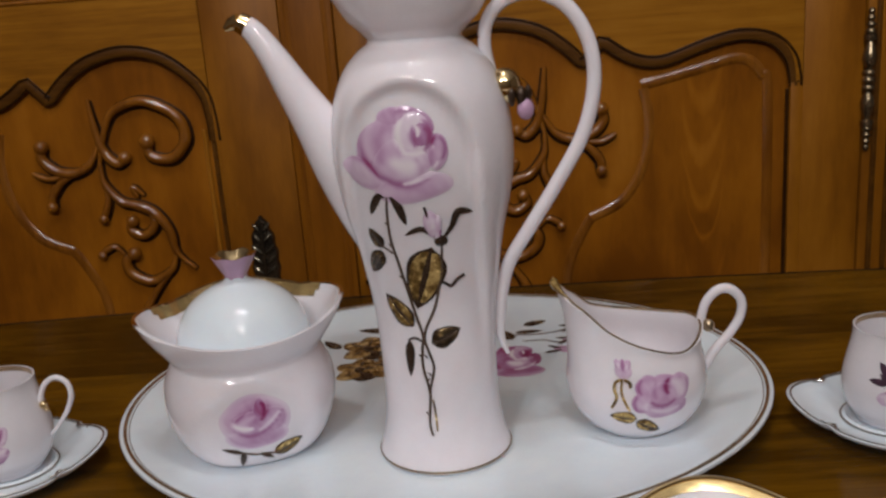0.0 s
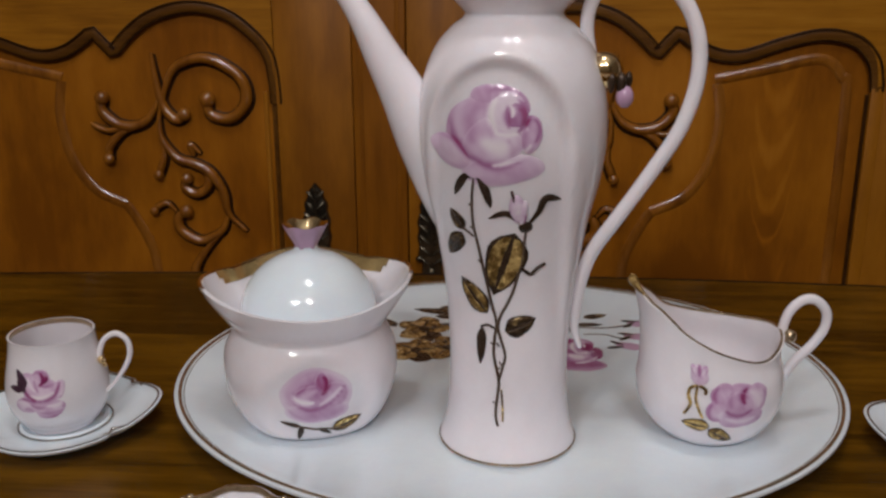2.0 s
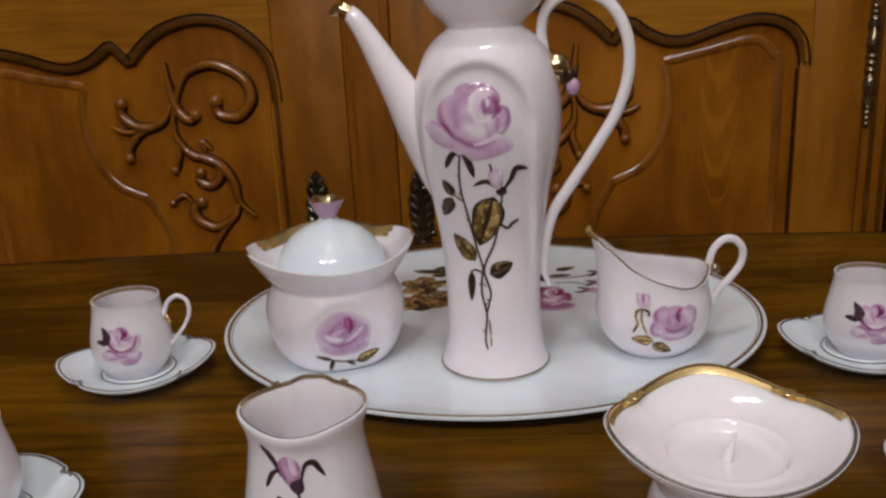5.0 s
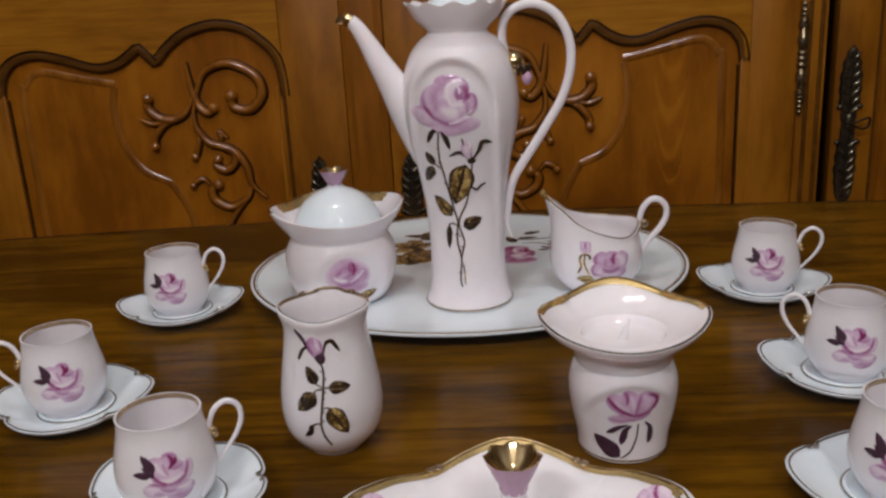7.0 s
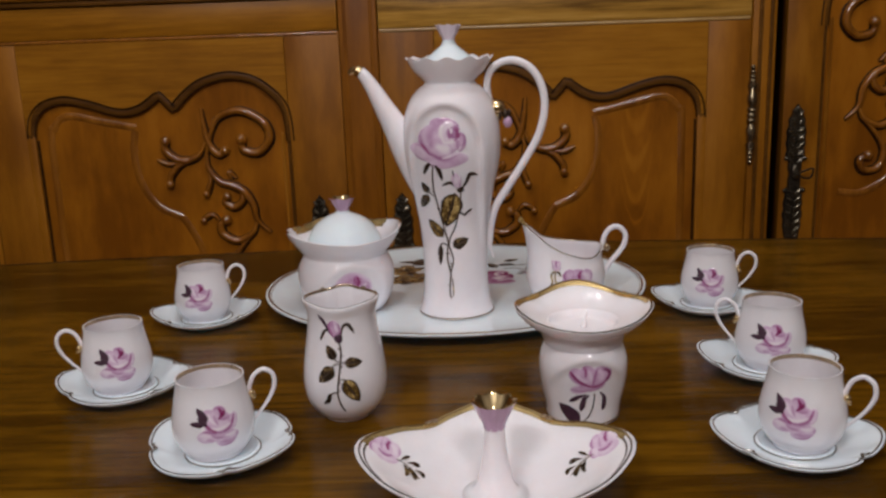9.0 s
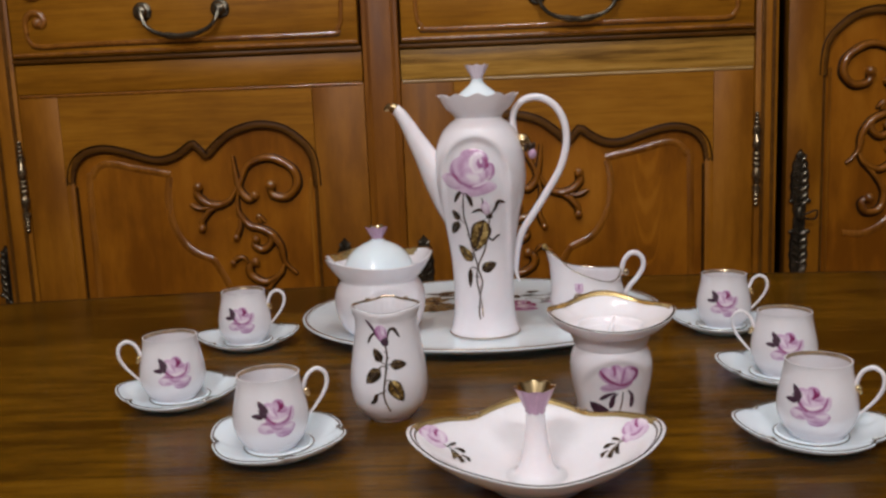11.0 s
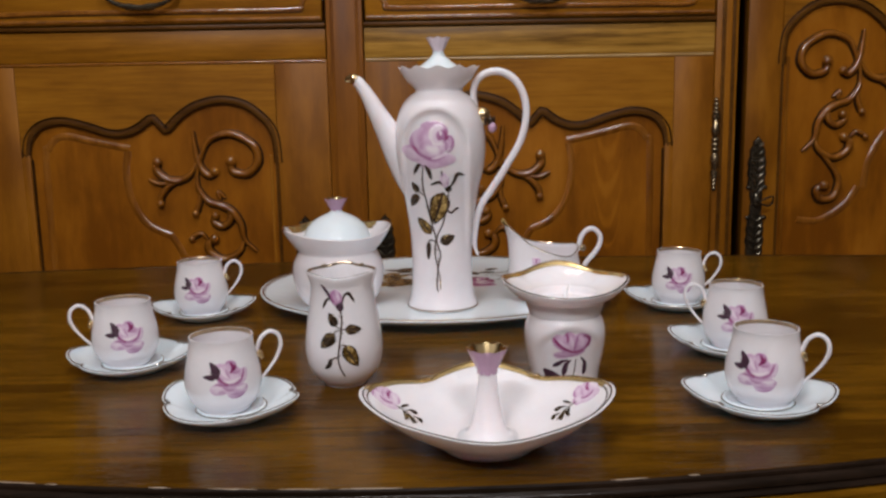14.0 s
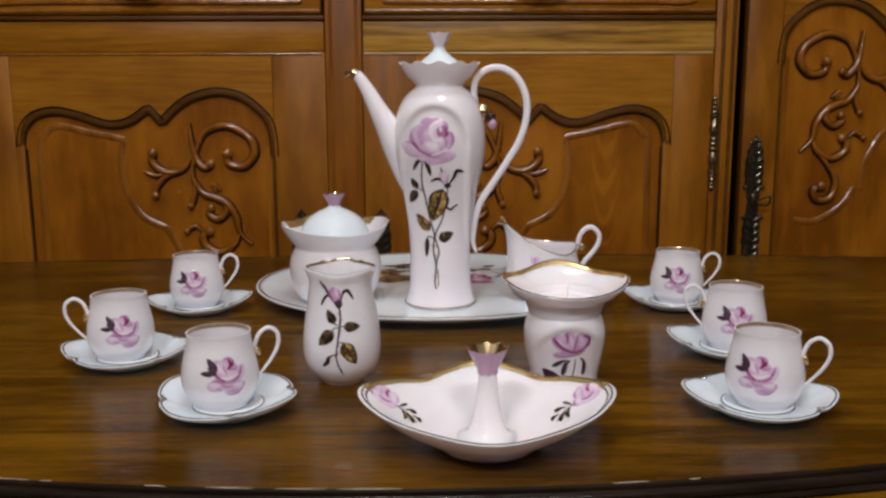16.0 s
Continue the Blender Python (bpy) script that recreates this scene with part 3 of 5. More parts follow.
def slab(name, x0, y0, z0, x1, y1, z1, material, label, category):
    return tagged(part(name, box(x0, y0, z0, x1, y1, z1, 0), material), label, category, kind="structure")


slab("floor", -2.3, -2.8, -0.1, 2.3, 1.5, 0.0, FLOOR, "brown wooden floor under the table", "floor")
slab("ceiling", -2.3, -2.8, 2.5, 2.3, 1.5, 2.6, CEIL, "white painted ceiling of the room", "ceiling")
slab("wall_north", -2.3, 1.5, 0.0, 2.3, 1.62, 2.5, WALL, "pale plaster wall behind the wooden buffet", "wall")
slab("wall_south", -2.3, -2.92, 0.0, 2.3, -2.8, 2.5, WALL, "plain pale plaster wall", "wall")
slab("wall_west", -2.42, -2.92, 0.0, -2.3, 1.62, 2.5, WALL, "plain pale plaster wall", "wall")
slab("wall_east", 2.3, -2.92, 0.0, 2.42, 1.62, 2.5, WALL, "plain pale plaster wall", "wall")

for at in LAMPS:
    lamp_thing = thing("ceiling_lamp", "ceiling lamp with two lit bulbs on brass arms", "lamp", "ceiling lamps")
    part("rod", sweep([at + Vector((0, 0, 0.02)), Vector((at.x, at.y, 2.5))], 0.008), GOLD, lamp_thing)
    part("hub", ball(at + Vector((0, 0, 0.03)), 0.035), GOLD, lamp_thing)
    for dx, dy in ARMS:
        q = at + Vector((dx, dy, 0.045))
        part("arm", sweep(catmull([at + Vector((0, 0, 0.03)), at + Vector((dx * 0.6, dy * 0.6, 0.09)), q], 6), 0.006), GOLD, lamp_thing)
        part("bulb", ball(q + Vector((0, 0, -0.022)), 0.018), GLASS, lamp_thing)

# ---- table ----
END = 0.84


def front_y(x):
    return 0.0205 + 0.32 * (x + 0.018) ** 2


def back_y(x):
    return 0.792 - 0.10 * x * x


table = thing("coffee_table", "dark glossy walnut table with a bowed, moulded black edge", "table")
cuts = (-0.1, 0.118, 0.246, 0.371, 0.502, 0.631, 0.9)
XS = [END * (k / 40 - 1) for k in range(81)]
for y0, y1 in zip(cuts, cuts[1:]):
    cols = []
    for x in XS:
        lo, hi = max(y0 + 0.00012, front_y(x)), min(y1 - 0.00012, back_y(x))
        if hi - lo > 0.002:
            cols.append((x, lo, hi))
    verts, faces, n = [], [], len(cols)
    for x, lo, hi in cols:
        e = 0.0002
        verts += [(x, lo, TOP - 0.022), (x, lo, TOP - e), (x, lo + e, TOP), (x, hi - e, TOP), (x, hi, TOP - e), (x, hi, TOP - 0.022)]
    for i in range(n - 1):
        for k in range(6):
            faces.append((i * 6 + k, i * 6 + (k + 1) % 6, i * 6 + 6 + (k + 1) % 6, i * 6 + 6 + k))
    faces += [tuple(range(6)), tuple((n - 1) * 6 + k for k in range(6))]
    part("board", (verts, faces), TABLE, table, angle=25.0)


def outline_loop():
    front = [(x, front_y(x)) for x in XS]
    back = [(x, back_y(x)) for x in reversed(XS)]
    left = [(-END, back_y(-END) + (front_y(-END) - back_y(-END)) * k / 12) for k in range(1, 12)]
    right = [(END, front_y(END) + (back_y(END) - front_y(END)) * k / 12) for k in range(1, 12)]
    return front + right + back + left


def rim_profile(loop, profile):
    n, m = len(loop), len(profile)
    verts, faces = [], []
    for i in range(n):
        (ax, ay), (bx, by) = loop[i - 1], loop[(i + 1) % n]
        t = Vector((bx - ax, by - ay, 0)).normalized()
        out = Vector((t.y, -t.x, 0))
        for o, z in profile:
            verts.append((loop[i][0] + out.x * o, loop[i][1] + out.y * o, TOP + z))
    for i in range(n):
        j = (i + 1) % n
        for k in range(m):
            faces.append((i * m + k, j * m + k, j * m + (k + 1) % m, i * m + (k + 1) % m))
    return verts, faces


LOOP = outline_loop()
edge = part("edge_moulding", rim_profile(LOOP, ((0.0004, -0.0005), (0.0022, 0.0005), (0.0036, -0.0006), (0.0040, -0.0026), (0.0036, -0.0034), (0.0062, -0.0044), (0.0078, -0.0066), (0.0078, -0.0088),
                                                (0.0062, -0.0104), (0.0088, -0.0114), (0.0098, -0.0130), (0.0090, -0.0146), (0.0004, -0.0146))), TABLE_EDGE, table, "worn black moulded edge")
part("lower_moulding", rim_profile(LOOP, ((0.0004, -0.015), (0.0100, -0.015), (0.0130, -0.0175), (0.0138, -0.022), (0.0115, -0.026), (0.0060, -0.029), (0.0004, -0.029))), TABLE, table, "brown lower moulding")
rnd = random.Random(5)
for x0, x1, o, z in ((-0.296, -0.264, 0.0018, 0.0004), (-0.258, -0.250, 0.0018, 0.0004), (-0.108, -0.076, 0.0018, 0.0004), (-0.070, -0.030, 0.0018, 0.0004), (-0.19, -0.176, 0.0018, 0.0004), (-0.152, -0.12, 0.0018, 0.0003),
                     (-0.055, -0.047, 0.0076, -0.0062), (-0.098, -0.086, 0.0094, -0.0122), (0.10, 0.125, 0.0018, 0.0004), (0.15, 0.158, 0.0018, 0.0004), (0.10, 0.13, 0.0134, -0.0195), (0.145, 0.178, 0.0134, -0.0195), (0.21, 0.228, 0.0134, -0.0195)):
    n = max(4, int((x1 - x0) / 0.003))
    pts = [(x0 + (x1 - x0) * k / n, front_y(x0 + (x1 - x0) * k / n) - o - rnd.uniform(0, 0.0003), TOP + z) for k in range(n + 1)]
    part("worn_spot", sweep(pts, [0.00015 + 0.00035 * math.sin(math.pi * (0.04 + 0.92 * k / n)) * rnd.uniform(0.6, 1.1) for k in range(n + 1)], 6), WORN, edge, "bare pale wood where the finish wore off")
inner = [(x * 0.9, 0.405 + (y - 0.405) * 0.86) for x, y in LOOP]
part("apron", rim_profile(inner, ((0.0, -0.0225), (0.012, -0.0225), (0.012, -0.10), (0.0, -0.10))), TABLE, table)
for sx in (-1, 1):
    for y in (0.24, 0.66):
        leg = shell([(0.030, 0.0), (0.034, 0.012), (0.020, 0.05), (0.018, 0.16), (0.027, 0.30), (0.036, 0.38), (0.036, TOP - 0.0225)], 20)
        part("leg", ([(v[0] + sx * 0.68, v[1] + y, v[2]) for v in leg[0]], leg[1]), TABLE, table)

# ---- buffet ----
CF, DROP = 0.9956, 0.3424      # front of the doors; heights below are given from a table at 0.85
buffet = thing("buffet", "carved golden oak buffet with scrolled doors and drawers", "buffet")
buffet.location.x = 0.0042


def upright(points, radius, squash=0.7, segs=8):
    return sweep(points, radius, segs, squash=((0, 1, 0), squash))


ARCH_A = ((0.5000, 0.991), (0.4990, 1.003), (0.4930, 1.024), (0.474, 1.043), (0.440, 1.050), (0.401, 1.042), (0.356, 1.028), (0.322, 1.033), (0.290, 1.054))
ARCH_B = ((0.269, 1.031), (0.247, 1.053), (0.219, 1.071), (0.179, 1.080), (0.140, 1.073), (0.110, 1.052), (0.092, 1.028), (0.087, 1.000), (0.086, 0.975))
FIELD = (
    ((0.335, 0.996), (0.341, 0.957), (0.333, 0.909), (0.309, 0.871), (0.273, 0.853)),
    ((0.273, 0.853), (0.262, 0.835), (0.247, 0.802), (0.243, 0.774), (0.241, 0.758)),
    ((0.231, 0.760), (0.218, 0.737), (0.195, 0.716), (0.162, 0.701), (0.127, 0.704)),
    ((0.333, 1.000), (0.390, 1.012), (0.440, 1.022), (0.464, 1.004), (0.472, 0.960), (0.472, 0.60)),
)
# carved scrolls: a path, the ball at its end or None, and its width
UPPER_SCROLLS = (
    (((0.225, 0.950), (0.212, 0.992), (0.197, 1.014), (0.163, 1.022), (0.128, 1.003), (0.121, 0.976), (0.139, 0.956), (0.163, 0.960)), (0.165, 0.977), 5.5),
    (((0.226, 1.028), (0.222, 0.990), (0.215, 0.966), (0.203, 0.954)), (0.193, 0.960), 4.6),
    (((0.221, 0.978), (0.235, 0.955), (0.255, 0.946), (0.275, 0.950), (0.289, 0.964)), (0.287, 0.978), 5.0),
    (((0.250, 0.946), (0.270, 0.937), (0.284, 0.922)), (0.286, 0.908), 4.0),
    (((0.262, 0.945), (0.285, 0.941), (0.304, 0.949)), None, 3.0),
)
LOWER_SCROLLS = (
    (((0.223, 0.955), (0.222, 0.932), (0.206, 0.910), (0.188, 0.904), (0.170, 0.894), (0.155, 0.872), (0.150, 0.845), (0.130, 0.824)), None, 5.0),
    (((0.190, 0.904), (0.174, 0.894), (0.172, 0.878), (0.186, 0.868), (0.200, 0.876)), (0.196, 0.886), 4.4),
    (((0.222, 0.930), (0.221, 0.912), (0.225, 0.900)), (0.229, 0.890), 3.6),
    (((0.151, 0.842), (0.160, 0.824), (0.185, 0.812), (0.207, 0.823), (0.211, 0.838)), (0.200, 0.847), 5.0),
    (((0.212, 0.846), (0.222, 0.856), (0.234, 0.852)), (0.238, 0.847), 3.2),
    (((0.160, 0.822), (0.182, 0.798), (0.196, 0.772), (0.188, 0.744), (0.166, 0.740), (0.158, 0.756)), (0.170, 0.764), 5.0),
    (((0.178, 0.915), (0.190, 0.925), (0.186, 0.912)), None, 3.0),
)


def arch_line():
    return [tuple(p) for p in catmull(ARCH_A, 6)] + [tuple(p) for p in catmull(ARCH_B, 6)]


def escutcheon(cx, y, top, length):
    """A tall cast plate: leaf-shaped, ribbed, with a keyhole boss."""
    outline = []
    half = ((0.0, 0.06), (0.05, 0.55), (0.12, 0.85), (0.22, 1.0), (0.34, 0.96), (0.42, 0.72), (0.50, 0.62), (0.58, 0.72), (0.66, 0.95), (0.78, 1.0), (0.90, 0.88), (0.97, 0.6), (1.0, 0.2))
    for k in range(61):
        t = k / 60
        i = max(q for q in range(len(half) - 1) if half[q][0] <= t + 1e-9)
        (t0, w0), (t1, w1) = half[i], half[i + 1]
        w = 0.0165 * (w0 + (w1 - w0) * step(0, 1, (t - t0) / (t1 - t0))) * (1 + 0.06 * math.sin(t * 75))
        outline.append((w, top - t * length))
    verts, faces, n = [], [], len(outline)
    for w, z in outline:
        w = max(w, 0.0008)
        verts += [(cx - w, y, z), (cx - w * 0.85, y - 0.0035, z), (cx, y - 0.0055, z), (cx + w * 0.85, y - 0.0035, z), (cx + w, y, z)]
    for i in range(n - 1):
        for k in range(4):
            a = i * 5 + k
            faces.append((a, a + 1, a + 6, a + 5))
    geos = [(verts, faces)]
    for k in range(17):
        t = 0.07 + 0.054 * k
        if 0.42 < t < 0.60:
            continue
        z, w = top - length * t, 0.014 * (1.0 if 0.15 < t < 0.93 else 0.7)
        for s in (-1, 1):
            geos.append(sweep(catmull([(cx + s * 0.001, y - 0.0055, z - 0.004), (cx + s * w * 0.5, y - 0.0056, z + 0.001), (cx + s * w, y - 0.0030, z + 0.007)], 3), [0.0009, 0.0013, 0.0016, 0.0018, 0.0018, 0.0014, 0.0007], 6))
    geos.append(sweep([(cx, y - 0.006, top - 0.006), (cx, y - 0.007, top - length * 0.25), (cx, y - 0.006, top - length * 0.42)], [0.0008, 0.0016, 0.0012], 6))
    geos.append(sweep([(cx, y - 0.006, top - length * 0.58), (cx, y - 0.007, top - length * 0.75), (cx, y - 0.006, top - length * 0.96)], [0.0008, 0.0016, 0.0012], 6))
    geos.append(ball((cx, y - 0.005, top - length * 0.47), 0.009, (0.8, 0.5, 1.5)))
    for s in (-1, 1):
        geos.append(ball((cx + s * 0.014, y - 0.003, top - length * 0.375), 0.005, (1, 0.7, 0.8)))
        geos.append(ball((cx + s * 0.014, y - 0.003, top - length * 0.60), 0.005, (1, 0.7, 0.8)))
    return merge(*geos)


def turned_hinge(cx, y, z0, z1):
    """A pin hinge: beads at both ends, two long balusters, a ringed collar between them."""
    prof, n = [], 110
    for k in range(n + 1):
        t = k / n
        d = abs(t - 0.5) * 2
        if d < 0.16:
            r = 0.0036 + 0.0016 * abs(math.cos(d / 0.16 * 4.7))
        elif d < 0.56:
            q = (d - 0.16) / 0.40
            r = 0.0024 + 0.0030 * math.sin(math.pi * q ** 0.75) ** 1.3
        elif d < 0.64:
            r = 0.0050
        else:
            q = (d - 0.64) / 0.36
            r = (0.0024 + 0.0020 * abs(math.sin(q * 12.6))) * (1 - 0.45 * q)
        prof.append((max(r, 0.0008), z0 + (z1 - z0) * t))
    v, f = shell([(r * 1.4, z) for r, z in prof], 14)
    return [(p[0] + cx, p[1] + y, p[2]) for p in v], f


def door(x0, sx, front, rise, width, plate_u, plate_top, hinge_u, top, panel, low=0.10, first=0.0):
    """A carved door. u runs from the lock side to the hinge side."""
    P = lambda u, z, d=0.0: (x0 + sx * u, front - d, z - DROP + rise)  # noqa: E731
    X = lambda u: x0 + sx * u  # noqa: E731
    zt = top - DROP
    span = lambda a, b: (min(X(a), X(b)), max(X(a), X(b)))  # noqa: E731
    a, b = span(0.07, width - 0.05)
    leafd = part("door", box(a, front + 0.008, low + 0.02, b, front + 0.022, zt - 0.02, 0), panel, buffet, "oak door panel with carved scrolls")
    a, b = span(first, 0.0855)
    part("stile", box(a, front, low, b, front + 0.024, zt, 0.0008), OAK_Z, leafd)
    a, b = span(0.5075, width)
    c, d = span(0.4945, 0.5080)
    part("stile", merge(box(a, front, low, b, front + 0.024, zt, 0.0008), box(c, front + 0.0004, low, d, front + 0.023, 0.992 - DROP + rise, 0.0008)), OAK_Z, leafd)
    a, b = span(0.0863, 0.4940)
    part("bottom_rail", box(a, front, low, b, front + 0.024, low + 0.09, 0.0012), OAK_X, leafd)
    line = [(0.5067, 0.992)] + arch_line()
    verts, faces = [], []
    for u, z in line:
        u = min(0.5067, max(0.0863, u))
        verts += [P(u, z + 0.003, -0.020), P(u, z + 0.003, 0.0), (X(u), front, zt), (X(u), front + 0.020, zt)]
    for i in range(len(line) - 1):
        for k in range(4):
            faces.append((i * 4 + k, i * 4 + (k + 1) % 4, i * 4 + 4 + (k + 1) % 4, i * 4 + 4 + k))
    part("top_rail", (verts, faces), OAK_X, leafd, angle=30.0)
    line = line[1:]
    mid = [P(u, z - 0.0025, -0.0015) for u, z in line]
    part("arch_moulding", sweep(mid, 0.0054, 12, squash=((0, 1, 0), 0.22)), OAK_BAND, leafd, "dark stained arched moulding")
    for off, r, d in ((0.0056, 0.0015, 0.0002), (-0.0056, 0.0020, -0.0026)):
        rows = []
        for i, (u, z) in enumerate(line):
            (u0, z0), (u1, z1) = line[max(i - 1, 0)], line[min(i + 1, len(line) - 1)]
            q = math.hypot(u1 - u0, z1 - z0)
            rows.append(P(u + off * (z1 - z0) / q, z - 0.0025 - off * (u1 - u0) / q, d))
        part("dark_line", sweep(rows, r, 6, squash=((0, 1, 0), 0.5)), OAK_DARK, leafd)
    part("top_edge_bead", sweep([(X(q), front + 0.0008, zt - 0.0022) for q in (first + 0.003, width * 0.5, width - 0.003)], 0.0028, 10), OAK_EDGE if panel is OAK_FLAME else OAK_CARVE, leafd)
    for u, r, m in ((0.4925, 0.0022, OAK_DARK), (0.0895, 0.0028, OAK_BAND), (0.099, 0.0026, OAK_Z)):
        part("bead", upright([P(u, 0.985, -0.006), P(u, 0.80, -0.006), (X(u), front + 0.006, low + 0.09)], r), m, leafd)
    for path in FIELD:
        part("field_bead", upright([P(u, z, -0.0084) for u, z in catmull(path, 8)], 0.0060, 0.42, 12), OAK_CARVE, leafd)
    for path, end, w in UPPER_SCROLLS + LOWER_SCROLLS:
        pts = catmull(path + ((end,) if end else ()), 8)
        n = len(pts)
        rad = [w * 1.2 / 1000 * (0.22 + 0.78 * math.sin(math.pi * (0.06 + (0.74 if end else 0.92) * i / n))) * (1 + 0.16 * noise.noise(Vector((pts[i][0] * 60, pts[i][1] * 60, w)))) for i in range(n)]
        # Flat dark strip, shifted down: shade of each scroll painted onto the panel.
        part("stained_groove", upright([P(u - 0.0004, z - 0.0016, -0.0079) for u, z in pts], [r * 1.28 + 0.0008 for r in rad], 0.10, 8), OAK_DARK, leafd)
        geo = upright([P(u, z, -0.0040) for u, z in pts], rad, 1.0, 10)
        if end:
            geo = merge(geo, ball(P(*end, -0.002), w * 0.00165, (1, 0.9, 1)))
        part("carved_scroll", geo, OAK_CARVE, leafd)
    part("lock_plate", escutcheon(X(plate_u), front - 0.0005, plate_top - DROP, 0.235), BRONZE, leafd, "dark cast bronze lock plate")
    if hinge_u:
        part("hinge", turned_hinge(X(hinge_u), front - 0.004, 0.912 - DROP, 1.066 - DROP), BRASS, leafd, "turned bronze pin hinge")
    return leafd


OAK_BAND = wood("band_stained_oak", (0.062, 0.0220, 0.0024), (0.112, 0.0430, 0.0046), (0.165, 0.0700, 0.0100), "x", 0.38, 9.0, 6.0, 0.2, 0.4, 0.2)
L_IN, R_IN = -0.178, -0.117
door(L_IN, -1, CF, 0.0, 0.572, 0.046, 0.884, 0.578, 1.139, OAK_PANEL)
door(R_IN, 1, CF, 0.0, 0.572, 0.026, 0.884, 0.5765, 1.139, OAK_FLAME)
side_front = 1.0487
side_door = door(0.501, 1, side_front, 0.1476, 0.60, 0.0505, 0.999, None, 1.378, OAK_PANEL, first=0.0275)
kx, kz = 0.501 + 0.0505, 0.887 - DROP
part("key", merge(sweep([(kx, side_front + 0.004, kz), (kx, side_front - 0.020, kz)], 0.0022, 8),
                  sweep(catmull([(kx, side_front - 0.021, kz), (kx + 0.010, side_front - 0.022, kz + 0.006), (kx + 0.022, side_front - 0.022, kz + 0.009), (kx + 0.020, side_front - 0.022, kz - 0.004), (kx + 0.010, side_front - 0.022, kz - 0.006)], 5, True), 0.0017, 8, True)), BRONZE, side_door, "dark key in the lock")
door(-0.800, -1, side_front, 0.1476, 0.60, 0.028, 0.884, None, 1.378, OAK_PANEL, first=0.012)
part("carcass", box(-0.80, CF + 0.026, 0.06, 0.500, 1.46, 1.03, 0), OAK_DARK, buffet)
part("side_carcass", box(0.5285, side_front + 0.026, 0.06, 1.12, 1.46, 1.03, 0), OAK_DARK, buffet)
part("side_carcass", box(-1.42, side_front + 0.026, 0.06, -0.812, 1.46, 1.03, 0), OAK_DARK, buffet)
part("centre_post", box(L_IN + 0.001, CF - 0.003, 0.06, R_IN - 0.001, CF + 0.0255, 1.03, 0.002), OAK_POST, buffet)
for px in (R_IN + 0.5860, 0.4855, L_IN + 0.010, R_IN - 0.010, L_IN - 0.5835, -0.7895):
    part("post_bead", sweep([(px, CF - 0.002, 0.07), (px, CF - 0.002, 0.55), (px, CF - 0.002, 1.02)], 0.0032, 8, squash=((0, 1, 0), 0.7)), OAK_BAND if abs(px) > 0.3 else OAK_POST, buffet)
part("post", box(R_IN + 0.5735, CF - 0.001, 0.06, 0.4940, CF + 0.0255, 1.03, 0.004), OAK_Z, buffet)
part("post", box(-0.7995, CF - 0.001, 0.06, L_IN - 0.5735, CF + 0.0255, 1.03, 0.004), OAK_Z, buffet)
